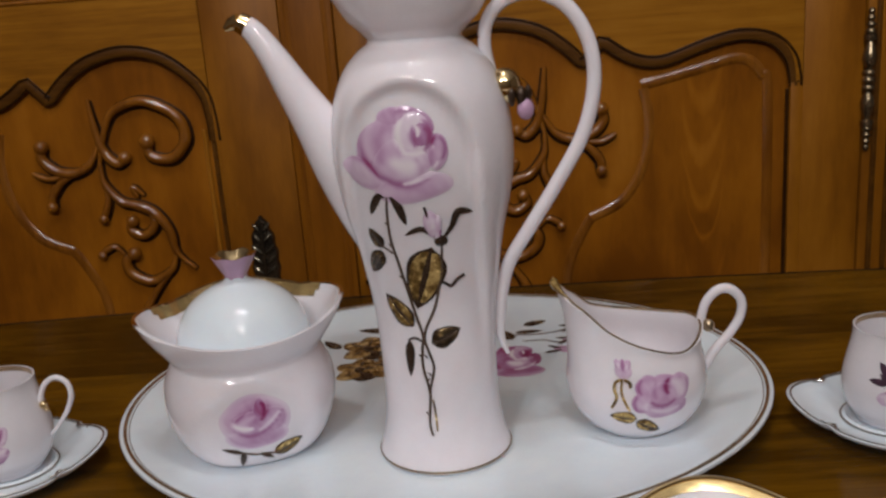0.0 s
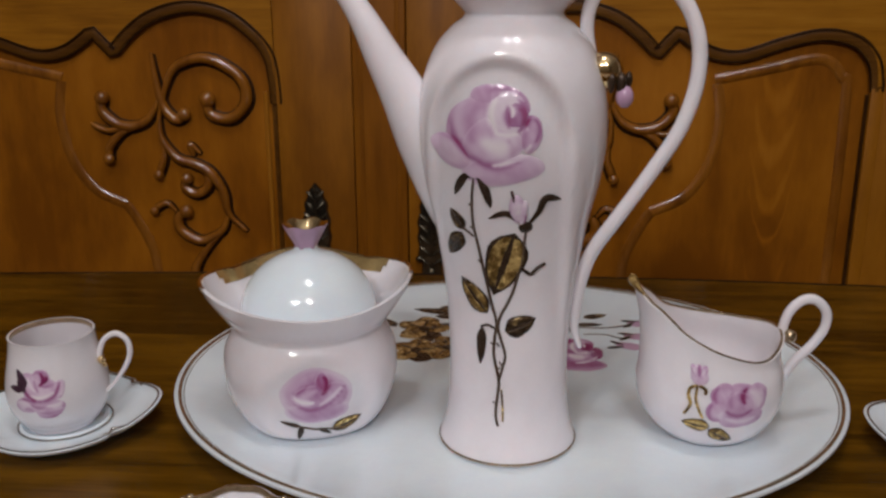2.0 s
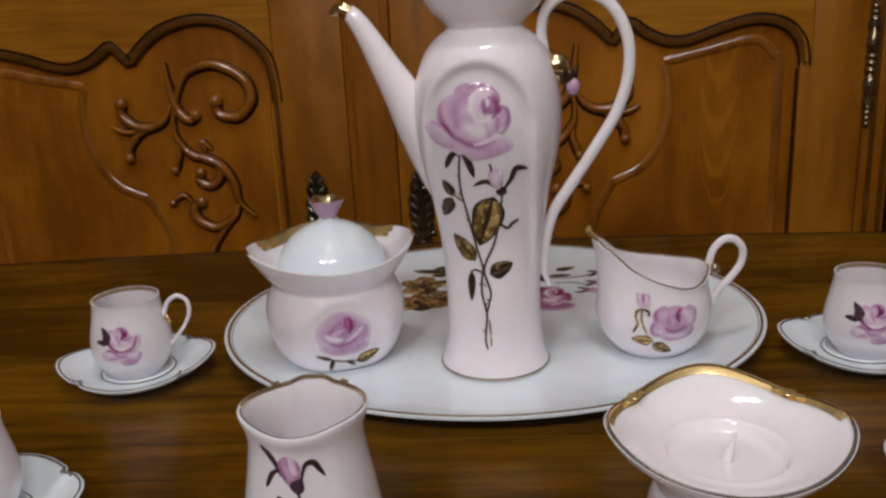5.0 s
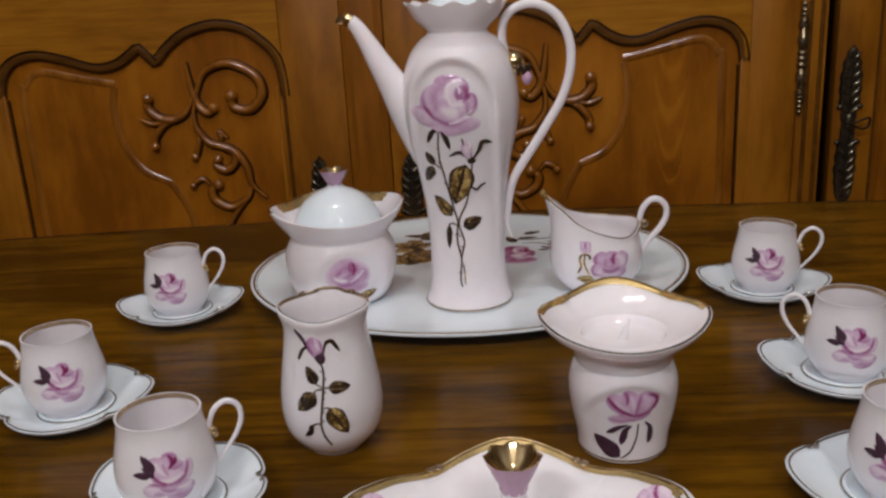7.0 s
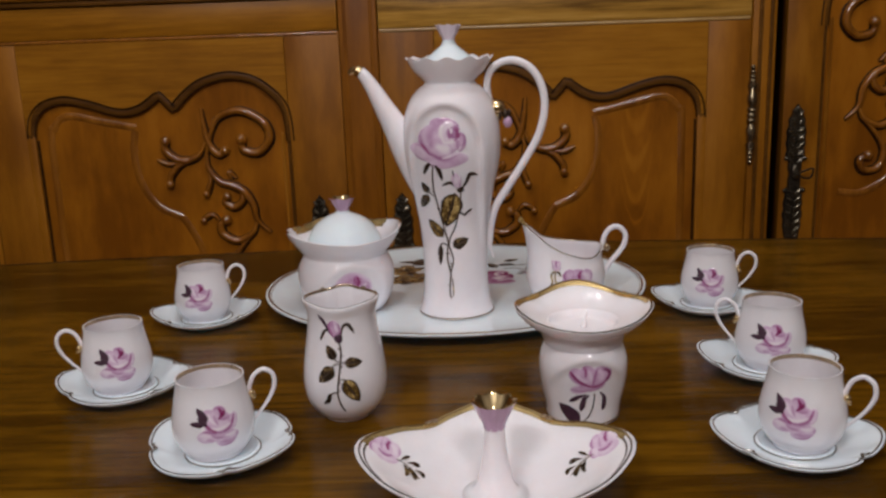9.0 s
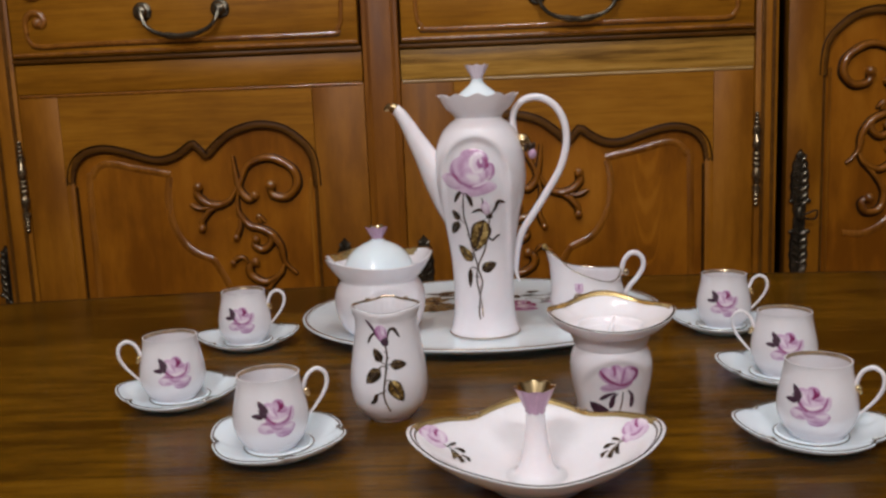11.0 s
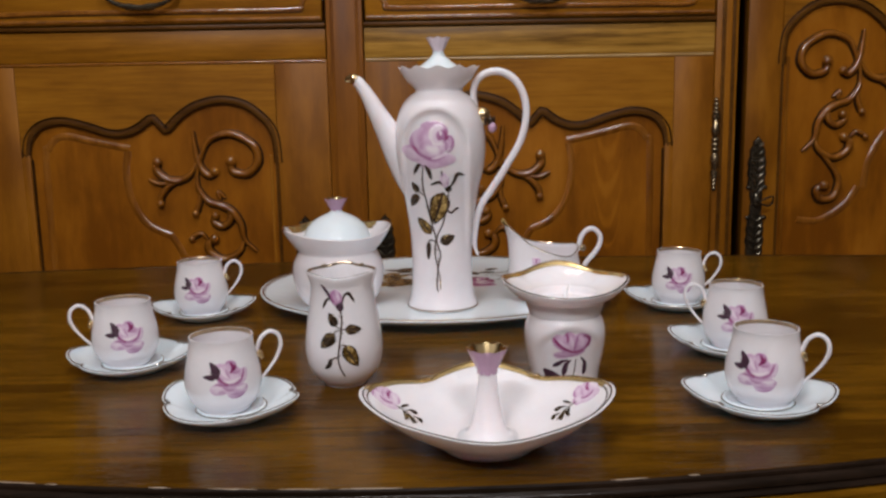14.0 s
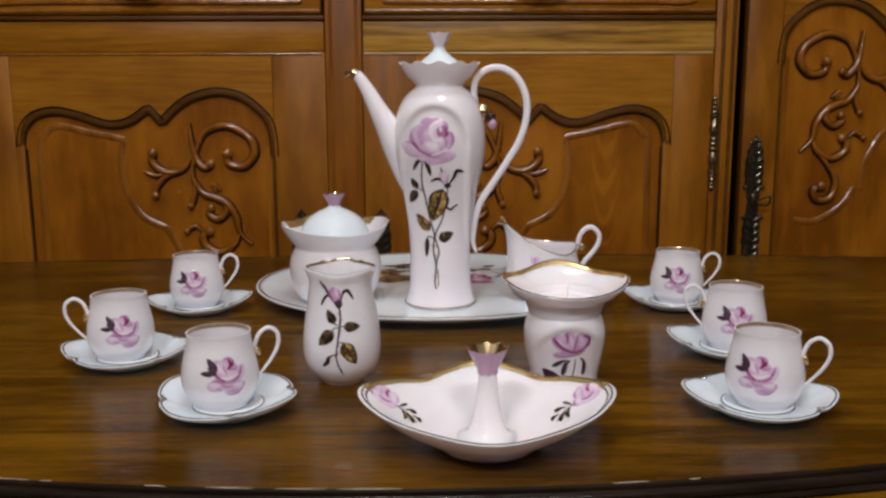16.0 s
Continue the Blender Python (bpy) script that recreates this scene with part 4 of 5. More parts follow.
for a, b, rail_wood in ((L_IN - 0.5725, L_IN, OAK_X), (R_IN, R_IN + 0.5725, OAK_FIGURED)):
    part("rail", box(a + 0.001, CF - 0.0005, 1.1400 - DROP, b - 0.001, CF + 0.025, 1.1885 - DROP, 0.001), rail_wood, buffet)
    part("ledge", box(a, CF - 0.008, 1.1895 - DROP, b, CF + 0.025, 1.1970 - DROP, 0.0025), OAK_BAND, buffet, "dark moulded ledge under the drawer")
    drawer = part("drawer", box(a + 0.004, CF - 0.010, 1.1985 - DROP, b - 0.004, CF + 0.02, 1.365 - DROP, 0.003), OAK_X, buffet, "oak drawer front with routed border")
    c, h, y = (a + b) / 2, (b - a) / 2 - 0.028, CF - 0.0105
    z0, z1 = 1.2175 - DROP, 1.345 - DROP
    out = -1 if c < 0 else 1      # the end of the drawer away from the middle post
    P = lambda k, z: (c + out * (h - k), y, z)  # noqa: E731
    path = [P(0.006, z0 + 0.044), P(0.002, z0 + 0.026), P(0.006, z0 + 0.008), P(0.024, z0 - 0.001), P(0.10, z0), P(h, z0), P(2 * h - 0.03, z0), P(2 * h - 0.010, z0 + 0.006), P(2 * h - 0.002, z0 + 0.026),
            P(2 * h - 0.002, z1 - 0.026), P(2 * h - 0.010, z1 - 0.006), P(2 * h - 0.03, z1), P(h, z1), P(0.10, z1), P(0.024, z1 + 0.001), P(0.006, z1 - 0.008), P(0.002, z1 - 0.026), P(0.006, z1 - 0.044)]
    run = catmull(path, 6)
    part("border_bead", upright(run, 0.0036, 0.6), OAK_CARVE, drawer)
    part("border_groove", upright([(p[0], p[1] + 0.0004, p[2] - 0.0042) for p in run], 0.0015, 0.5), OAK_DARK, drawer)
    part("lower_bead", sweep([(a + 0.006, y + 0.001, 1.2035 - DROP), (c, y + 0.001, 1.2035 - DROP), (b - 0.006, y + 0.001, 1.2035 - DROP)], 0.0030, 8), OAK_CARVE, drawer)
    for s in (-1, 1):
        zs, v = ((z0, 1) if s < 0 else (z1, -1))
        curl = catmull([P(0.004, zs + v * 0.020), P(0.003, zs + v * 0.038), P(0.012, zs + v * 0.051), P(0.027, zs + v * 0.050), P(0.034, zs + v * 0.037), P(0.028, zs + v * 0.029)], 6)
        part("carved_scroll", merge(upright(curl, [0.0042 + 0.0014 * math.sin(math.pi * i / (len(curl) - 1)) for i in range(len(curl))], 0.9, 10), ball(P(0.022, zs + v * 0.036), 0.0088, (1, 0.8, 1))), OAK_CARVE, drawer)
    zc = 1.264 - DROP
    for s in (-1, 1):
        v, f = shell([(0.0145, 0.0), (0.0155, 0.002), (0.0135, 0.004), (0.0085, 0.0050), (0.0100, 0.009), (0.0080, 0.013), (0.003, 0.015)], 16)
        part("rosette", ([(p[0] + c + s * 0.063, y - p[2], p[1] + zc) for p in v], f), BRONZE, drawer)
    bail = catmull([(c - 0.063, y - 0.012, zc), (c - 0.055, y - 0.018, zc - 0.022), (c - 0.035, y - 0.02, zc - 0.036), (c, y - 0.02, zc - 0.042), (c + 0.035, y - 0.02, zc - 0.036), (c + 0.055, y - 0.018, zc - 0.022), (c + 0.063, y - 0.012, zc)], 6)
    n = len(bail)
    part("bail_pull", sweep(bail, [0.0034 + 0.0018 * math.exp(-((i / (n - 1) - 0.5) / 0.16) ** 2) + 0.0016 * math.exp(-((abs(i / (n - 1) - 0.5) - 0.07) / 0.022) ** 2) for i in range(n)], 8), BRONZE, drawer, "dark bronze bail pull")
part("top_board", box(-1.45, CF - 0.025, 1.031, 1.15, 1.47, 1.062, 0.006), OAK_X, buffet)
part("plinth", box(-1.42, CF + 0.012, 0.0, 1.12, 1.45, 0.059, 0.002), OAK_DARK, buffet)

# ---- china ----
ON_TRAY = TOP + 0.0078


def place(ob, x, y, z, turn=0.0):
    ob.matrix_basis = pose(x, y, z, 0, 0, turn)
    return ob


def wall_of(outer, thick, floor_z):
    """Closed levels of a hollow vessel: up the outside, over the rim, down the inside. Profiles in mm."""
    inner = [(max(0.3, r - thick), max(z, floor_z)) for r, z in reversed(outer) if z > floor_z]
    return smooth_profile(outer, 5) + smooth_profile(inner + [(0.3, floor_z)], 4)


def gem_knob(z0, z1, r0, r1, sides=8):
    """A flared, faceted cup-shaped knob with a hollow top."""
    rf = lambda r: (lambda a: r / 1000 * (1 + 0.05 * math.cos(sides * a)))  # noqa: E731
    zf = lambda z, w: (lambda a: (z + w * math.cos(sides * a)) / 1000)  # noqa: E731
    m = (z0 + z1) / 2
    outside = shell([(rf(r0), z0 / 1000), (rf(r0 * 1.02), (z0 * 0.7 + m * 0.3) / 1000), (rf(r0 + (r1 - r0) * 0.45), m / 1000), (rf(r1 * 0.97), zf(z1 - 1, 0.5)), (rf(r1), zf(z1, 0.6))], 64, True, False)
    inside = shell([(rf(r1), zf(z1, 0.6)), (rf(r1 * 0.90), zf(z1 - 0.3, 0.6)), (rf(r1 * 0.62), zf(z1 - (z1 - z0) * 0.32, 0.2)), (rf(r1 * 0.22), (z1 - (z1 - z0) * 0.52) / 1000)], 64, False, True)
    return outside, inside


def scallop(r, z, dr, dz, n=8, ph=0.0):
    return (lambda a: (r + dr * math.cos(n * a + ph)) / 1000), (lambda a: (z + dz * math.cos(n * a + ph)) / 1000)


def rim_points(rf, zf, n=96, dz=0.0):
    val = lambda f, a: f(a) if callable(f) else f  # noqa: E731
    return [(val(rf, a) * math.cos(a), val(rf, a) * math.sin(a), val(zf, a) + dz) for a in (2 * math.pi * k / n for k in range(n))]


# coffee pot
pot = thing("coffee_pot", "tall pale pink porcelain coffee pot with a relief rose", "coffee pot")
outer = [(36.6, 0), (38.4, 1.5), (37.8, 5), (35.5, 12), (33.6, 24), (32.7, 44), (33.0, 62), (34.4, 84), (37.7, 108), (41.2, 128), (45.6, 146), (48.2, 161), (49.0, 176),
         (47.8, 192), (44.8, 205), (39.2, 217), (31.6, 225.5), (26.2, 229.5), (24.8, 232)]
body_levels = smooth_profile(outer, 6)
v, f = shell(body_levels, 96, True, True)
nv = []
for x, y, z in v:
    if y < 0:
        u, h = x * 1000 + 5.0, z * 1000
        e = math.hypot(u / 35.5, max(0.0, h - 172) / 41.0)
        y += 0.0072 * (1 - step(0.84, 1.03, e)) * step(40, 105, h) * min(1.0, -y / 0.02)
    nv.append((x, y, z))
pot_geo = (nv, f)
pot_body = part("body", pot_geo, PINK, pot, "slender body with an arched recess", 60)
sf = Surface(pot_geo)
rose(sf, -11.0, 176.0, 27.5, pot_body, POT_ROSE, 0.97, 0.9, 3)
sf.stem(((-17.2, 156), (-18.2, 146), (-17.9, 132), (-15.3, 120), (-12, 105), (-8.5, 90), (-5.4, 78.3), (-6.3, 71), (-6.5, 61), (-3.8, 48), (-4.2, 40), (-5.1, 29), (-3.8, 22.5)), 0.85, STEM, pot_body)
sf.stem(((8.8, 130), (7.2, 115), (4, 100), (1.1, 91.4), (-3.3, 82.6), (-4.6, 76), (-3.0, 70), (-0.6, 61.5), (-2.1, 54), (-3.8, 47.5)), 0.8, STEM, pot_body)
sf.stem(((-2.4, 43), (-1.6, 35), (-1.3, 25)), 0.6, LEAFGOLD, pot_body)
sf.stem(((-27, 128.5), (-22.5, 127.8), (-17.6, 124.5)), 0.6, STEM, pot_body)
sf.stem(((5.8, 108.6), (8.5, 107.2), (11.6, 105.2), (15, 108.4), (18.8, 110.3)), 1.0, LEAFDARK, pot_body)
sf.stem(((-13.6, 75.6), (-10, 77), (-5.9, 75.2)), 0.7, LEAFDARK, pot_body)
leaf(sf, -2.0, 110.5, 18, 11.0, 253, pot_body)
leaf(sf, -17.4, 91.7, 11.2, 5.6, 130, pot_body)
leaf(sf, 6.9, 77.5, 8.6, 5.8, 23, pot_body, UMBER)
leaf(sf, -26.4, 132.4, 6.4, 3.7, 124, pot_body, UMBER)
leaf(sf, -27.6, 118.5, 8.0, 4.6, 243, pot_body, UMBER)
leaf(sf, -13.4, 65.5, 10.2, 2.7, 268, pot_body, LEAFDARK, veined=False)
sf.blade(((-17.2, 155.5), (-21, 156.5), (-24, 152.5), (-27, 146)), 2.3, LEAFDARK, pot_body)
sf.blade(((-17.2, 155.5), (-14, 155.5), (-11, 149.5), (-8.7, 141)), 2.5, LEAFDARK, pot_body)
bud(sf, 4.8, 140, 4.4, 7.8, 12, pot_body, 0.7, 1.7, 5, 1.2)
bud(sf, 7.2, 138.5, 2.4, 6.8, -8, pot_body, 1.8, 0.8, 6, 1.4)
bud(sf, 8.2, 136, 0.8, 3.5, -8, pot_body, 3.0, 2.4, 7, 1.5)
sf.patch("sepal", oval(8.5, 131.0, 3.5, 3.1, 0, 0.05, 7), 1.2, LEAFDARK, pot_body)
sf.blade(((8, 131), (3, 136), (-2, 138.3), (-9.8, 135)), 1.6, LEAFDARK, pot_body)
sf.blade(((9, 131), (14.6, 139), (18, 146), (26, 144.6)), 2.1, LEAFDARK, pot_body)
sf.stem(((4.6, 137), (3.0, 144), (1.5, 150)), 0.8, LEAFDARK, pot_body, "sepal")
for u, v in ((-18, 140), (-17.6, 128), (-13.5, 110), (-6.5, 84), (5.8, 104), (1.6, 93), (-3.6, 66), (-6.6, 66), (-2.0, 56), (-5.0, 53), (-4.8, 34)):
    sf.stem(((u, v), (u + (0.8 if v % 2 else -0.8), v + 1.0), (u + (1.8 if v % 2 else -1.8), v + 2.0)), 0.45, STEM, pot_body, "thorn")
part("gold_line", ring_line(rim_points(0.0383, 0.0022), 0.0007), RIMGOLD, pot)
cr, cz = scallop(42.5, 254.5, 1.2, 1.6, 12)
cr2, cz2 = scallop(40.0, 254.2, 1.2, 1.5, 12)
part("crown_collar", shell([(0.0246, 0.2295), (0.0252, 0.2325), (0.0290, 0.2365), (0.0345, 0.2415), (0.0385, 0.2475), (cr, cz), (cr2, cz2), (0.0355, 0.2470), (0.031, 0.2420), (0.026, 0.2400)], 96, True, True), PINK, pot, "flared scalloped collar", 60)
pot_lid = part("lid", shell(smooth_profile([(29, 241), (28.5, 245), (25, 251), (19, 257), (12.5, 262), (8, 266), (6.0, 269.5), (5.4, 272)], 4), 64), WHITE, pot, "small domed white lid")
ko, ki = gem_knob(270.5, 285, 5.6, 12.2)
part("knob", ko, glaze("pale_lilac_porcelain", (0.72, 0.62, 0.68), 0.15, 0.03), pot_lid)
part("knob_hollow", ki, PINK, pot_lid)
loop_line = catmull([(40, 0, 206), (36.5, 0, 224), (39, 0, 238), (49, 0, 247.5), (65, 0, 249.5), (81, 0, 240.5), (91, 0, 222), (92.5, 0, 200), (86, 0, 176), (72, 0, 152), (56, 0, 128),
                (44, 0, 110), (38.5, 0, 94), (36, 0, 78), (36, 0, 66), (39.5, 0, 55)], 6)
loop_line = [tuple(c / 1000 for c in p) for p in loop_line]
n = len(loop_line)
part("handle", sweep(loop_line, [0.0034 * (1.0 if i < 0.86 * n else 1.0 - 0.75 * (i / n - 0.86) / 0.14) + 0.0006 * math.sin(i / n * 3.1) for i in range(n)], 12), PINK, pot, "slim looping handle")
bee = part("bud_ornament", ball((0.0455, -0.006, 0.2045), 0.0096, (1.0, 0.9, 0.95)), GOLD, pot, "gold bud ornament at the handle")
part("bud_leaf", merge(ball((0.0490, -0.0125, 0.1990), 0.0040, (0.5, 0.5, 1.3)), ball((0.0540, -0.0100, 0.1985), 0.0044, (0.62, 0.7, 1.25)), ball((0.0578, -0.0075, 0.2000), 0.0032, (0.6, 0.8, 1.3))), LEAFDARK, bee)
part("bud_tip", ball((0.0560, -0.0100, 0.1920), 0.0050, (0.9, 0.8, 1.1)), LILAC, bee)
spout = catmull([(-22, 0, 118, 14), (-34, 0, 142, 15.5), (-45.5, 0, 167, 15.2), (-56, 0, 189.5, 12.8), (-67, 0, 209.5, 9.9), (-77, 0, 228, 7.5), (-85.5, 0, 240.5, 6.0), (-92.5, 0, 245.5, 5.0)], 6)
spg = sweep([tuple(p[:3] / 1000) for p in spout], [p[3] / 1000 for p in spout], 20)
part("spout", spg, PINK, pot, "tapering curved spout")
tip = [(Vector(p[:3]) / 1000, p[3] / 1000) for p in spout[-5:]]
part("spout_tip", merge(sweep([p for p, _ in tip], [r + 0.00035 for _, r in tip], 20), sweep([(-0.0925, 0, 0.2455), (-0.097, 0, 0.2445), (-0.1005, 0, 0.2425)], [0.0048, 0.0036, 0.0016], 16)), GOLD, pot, "gilded spout tip")
place(pot, 0.0021, 0.4714, ON_TRAY, -2)
pot.scale.z = 1.018

# oval tray
tray = thing("serving_tray", "white oval porcelain tray with gold rim and painted flowers", "tray")
TA, TB = 0.2110, 0.1820


def tray_r(k):
    return lambda a: k / math.hypot(math.cos(a) / TA, math.sin(a) / TB)


prof = [(0.62, 0.0), (0.64, 0.0032), (0.78, 0.0042), (0.92, 0.0085), (0.985, 0.0135), (1.0, 0.0150), (1.0, 0.0166), (0.985, 0.0168), (0.93, 0.0130), (0.84, 0.0088), (0.72, 0.0078), (0.4, 0.0077), (0.05, 0.0077)]
tray_geo = shell([(tray_r(k), z) for k, z in prof], 128)
tray_body = part("plate", tray_geo, WHITE, tray, "", 50)
part("gold_rim", ring_line(rim_points(tray_r(0.984), 0.0163, 128), 0.0012), RIMGOLD, tray)
part("gold_line", ring_line(rim_points(tray_r(0.9725), 0.0157, 128), 0.0004), GOLDLINE, tray)
ts = Surface(tray_geo, above=True)
rose(ts, 46, 46, 24, tray_body, POT_ROSE, 1.35, 0.25, 20, 1.2)
GILT = lustre("ochre_gold_paint", (0.10, 0.055, 0.018), (0.42, 0.27, 0.09), (0.85, 0.66, 0.32), 0.02, 160.0)
for cu, cv, half, wide, turn in ((-56, 126, 17, 6, 172), (-40, 132, 15, 9, 25), (-40, 116, 15, 6, 5), (-34, 98, 18, 4, 4), (70, 122, 10, 5, 20), (64, 104, 11, 4, 4), (46, 100, 12, 6, 110), (20, 72, 16, 7, 160), (-90, 100, 12, 5, 130)):
    leaf(ts, cu, cv, half, wide, turn, tray_body, UMBER, 0.15)
for cu, cv, r in ((-61, 88, 17), (-63, 46, 15), (-41, 52, 15)):
    for k in range(5):
        t = radians(72 * k + cu)
        ts.patch("petal", oval(cu + 0.62 * r * math.cos(t), cv + 0.85 * r * math.sin(t), 0.62 * r, 0.55 * r, 72 * k + cu, 0.08, k), 0.1, LEAFDARK if k == 0 else GILT, tray_body, 0.0002 + 0.0001 * k)
        ts.patch("petal_vein", leaf_shape(cu + 0.55 * r * math.cos(t), cv + 0.75 * r * math.sin(t), 0.36 * r, 0.07 * r, 72 * k + cu), 0.05, LEAFDARK, tray_body, 0.0009)
    ts.patch("flower_heart", oval(cu, cv, 0.26 * r, 0.3 * r, 0, 0.1, 3), 0.2, LEAFDARK, tray_body, 0.0009)
ts.stem(((52, 98), (70, 97), (84, 100), (98, 108)), 0.6, STEM, tray_body)
ts.stem(((58, 84), (74, 84), (84, 78), (94, 80)), 0.5, STEM, tray_body)
ts.stem(((-10, 55), (-30, 62), (-60, 64)), 0.6, STEM, tray_body)
for cu, cv, t in ((104, 108, 8), (99, 82, 4), (90, 63, -24)):
    ts.patch("petal", oval(cu, cv, 11, 6, t, 0.06, 31), 0.2, LILAC, tray_body)
    ts.patch("sepal", leaf_shape(cu - 9, cv - 2, 9, 2.2, t + 40), 0.2, LEAFDARK, tray_body)
    ts.patch("sepal", leaf_shape(cu - 7, cv + 4, 9, 2.0, t - 15), 0.2, LEAFDARK, tray_body)
place(tray, -0.0005, 0.5475, TOP)


# sugar bowl
def lobed(base, lobes, notches=(), w=7.0, depth=0.0):
    """A lobed rim radius in mm: a smooth curve with small scroll notches at some angles."""
    f = round_curve(lobes)
    return lambda a: (base * f(a) - depth * sum(math.exp(-(((math.degrees(a) - q + 180) % 360 - 180) / w) ** 2) for q in notches)) / 1000


def blend(rf, k, r):
    return lambda a: rf(a) * k + r / 1000 * (1 - k)


sugar = thing("sugar_bowl", "round pink porcelain sugar bowl with gilt rim and white lid", "sugar bowl")
sp = smooth_profile([(30, 0), (33.5, 0.8), (39.8, 5), (45.2, 13.5), (49.3, 25), (50.6, 36), (49.5, 46.5), (46, 54.5), (43.2, 59)], 5)
rimr = lobed(58.5, ((0, 1.04), (45, 0.93), (90, 0.98), (135, 0.93), (180, 1.04), (225, 0.94), (270, 0.93), (315, 0.94)), (38, 142), 5, 1.6)
rz = round_curve(((0, 86.5), (45, 83), (90, 86), (135, 83), (180, 86.5), (225, 80.5), (270, 77.5), (315, 80)))
rimz = lambda k, o=0.0: (lambda a: (59 + (rz(a) - 59) * k + o) / 1000)  # noqa: E731
levels = sp + [(0.0432, 0.061), (blend(rimr, 0.22, 43.5), rimz(0.22)), (blend(rimr, 0.55, 43), rimz(0.48)), (blend(rimr, 0.86, 43), rimz(0.78)), (rimr, rimz(1.0)),
               (blend(rimr, 0.87, 43), rimz(1.0, 0.3)), (blend(rimr, 0.72, 42), rimz(0.82)), (blend(rimr, 0.4, 41), rimz(0.5)), (blend(rimr, 0.1, 40), rimz(0.2)), (0.040, 0.058), (0.043, 0.046), (0.030, 0.012), (0.003, 0.006)]
v, f = shell(levels, 128)
v = [(x, y + (0.0035 * (1 - step(0.65, 1.0, math.hypot(x / 0.036, (z - 0.026) / 0.031))) if y < 0 and 0.0 < z < 0.058 else 0.0), z) for x, y, z in v]
sug_geo = (v, f)
sug_body = part("body", sug_geo, PINK, sugar, "", 60)
gv, gf = ring_line(rim_points(blend(rimr, 0.965, 43), rimz(1.0, 0.2), 128), 0.0013)
part("gold_rim", (gv, [q for q in gf if all(gv[i][1] > -0.012 for i in q)]), GOLD, sugar)
bandv, bandf = shell([(blend(rimr, 0.99, 43), rimz(1.0, 0.5)), (blend(rimr, 0.88, 43), rimz(1.0, 0.7)), (blend(rimr, 0.73, 42), rimz(0.84, 0.7)), (blend(rimr, 0.60, 42), rimz(0.70, 0.8))], 128, False, False)
keep = [q for q in bandf if all(bandv[i][1] > 0.020 for i in q)]
part("gold_band", (bandv, keep), BANDGOLD, sugar, "gilded scroll band inside the back of the rim")
ss = Surface(sug_geo)
rose(ss, -2.0, 32.2, 21.0, sug_body, SUGAR_ROSE, 0.94, 0.7, 40, 0.25, 0.8)
leaf(ss, 14.8, 12.6, 9.2, 4.8, 19, sug_body)
leaf(ss, -16.5, 15.2, 6, 1.6, 164, sug_body, LEAFDARK, veined=False)
leaf(ss, -11.2, 8.4, 5.5, 1.8, 262, sug_body, LEAFDARK, veined=False)
leaf(ss, 2.5, 9.0, 5, 1.5, 322, sug_body, LEAFDARK, veined=False)
ss.stem(((-20, 16.5), (-14, 14.5), (-10, 13.4), (-3, 11.5), (1, 11.5), (6.5, 10.2)), 0.6, STEM, sug_body)
sug_lid = part("lid", shell(smooth_profile([(38.5, 62), (39, 66), (38.4, 72), (36.5, 78), (32.5, 85.2), (26.5, 91.3), (18, 96.6), (10, 100), (7, 102), (6.2, 103.5)], 4), 72), WHITE, sugar, "domed white lid")
ko, ki = gem_knob(102.5, 116, 6.2, 12.6, 6)
part("knob", ko, LILAC, sug_lid, "lilac faceted knob")
part("knob_hollow", ki, GOLD, sug_lid, "gilded hollow of the knob")
place(sugar, -0.1141, 0.4885, ON_TRAY, 18)
sugar.scale.z = 1.035

# cream jug
jug = thing("cream_jug", "pink porcelain cream jug with looped handle on the tray", "cream jug")


def jug_r(base, pull, tail=0.0):
    """Radius in mm, drawn out towards the spout (180 degrees) and a little towards the handle."""
    return lambda a: (base + pull * math.exp(-((math.degrees(a) % 360 - 180) / 24.0) ** 2) + tail * math.exp(-(((math.degrees(a) + 180) % 360 - 180) / 40.0) ** 2)) / 1000


def jug_top(k, o=0.0):
    top = round_curve(((0, 58.5), (50, 56.0), (90, 57.0), (130, 64), (160, 77), (180, 86), (200, 77), (230, 65), (270, 55.4), (310, 50.4)))
    return lambda a: (40 + (top(a) - 40) * k + o) / 1000


jl = [(r, z) for r, z in smooth_profile([(21, 0), (24, 0.8), (32, 7), (38.5, 17), (41, 28), (40.2, 37)], 5)]
jl += [(jug_r(39.5, 0.5), jug_top(0.08)), (jug_r(38.2, 2.0), jug_top(0.3)), (jug_r(36.6, 5.0, 1.0), jug_top(0.6)), (jug_r(35.8, 9.0, 2.6), jug_top(0.88)), (jug_r(35.9, 11.5, 3.4), jug_top(1.0)),
       (jug_r(34.0, 11.0, 3.4), jug_top(1.0, 0.2)), (jug_r(33.6, 7.5, 2.6), jug_top(0.85)), (jug_r(34.4, 3.5, 1.0), jug_top(0.6)), (jug_r(36.0, 1.0), jug_top(0.3)), (jug_r(37.6, 0), 0.036), (0.036, 0.02), (0.025, 0.006), (0.002, 0.004)]
jug_geo = shell(jl, 128)
jug_body = part("body", jug_geo, PINK, jug, "", 60)
part("gold_rim", ring_line(rim_points(jug_r(34.3, 11.0, 3.4), jug_top(1.0, 0.1), 128), 0.0008), RIMGOLD, jug)
js = Surface(jug_geo)
rose(js, 5, 30.9, 16.6, jug_body, JUG_ROSE, 0.88, 0.55, 60, 0.15, 0.35)
bud(js, -15, 46.0, 4.4, 5.2, 10, jug_body, 2.0, 1.4, 71)
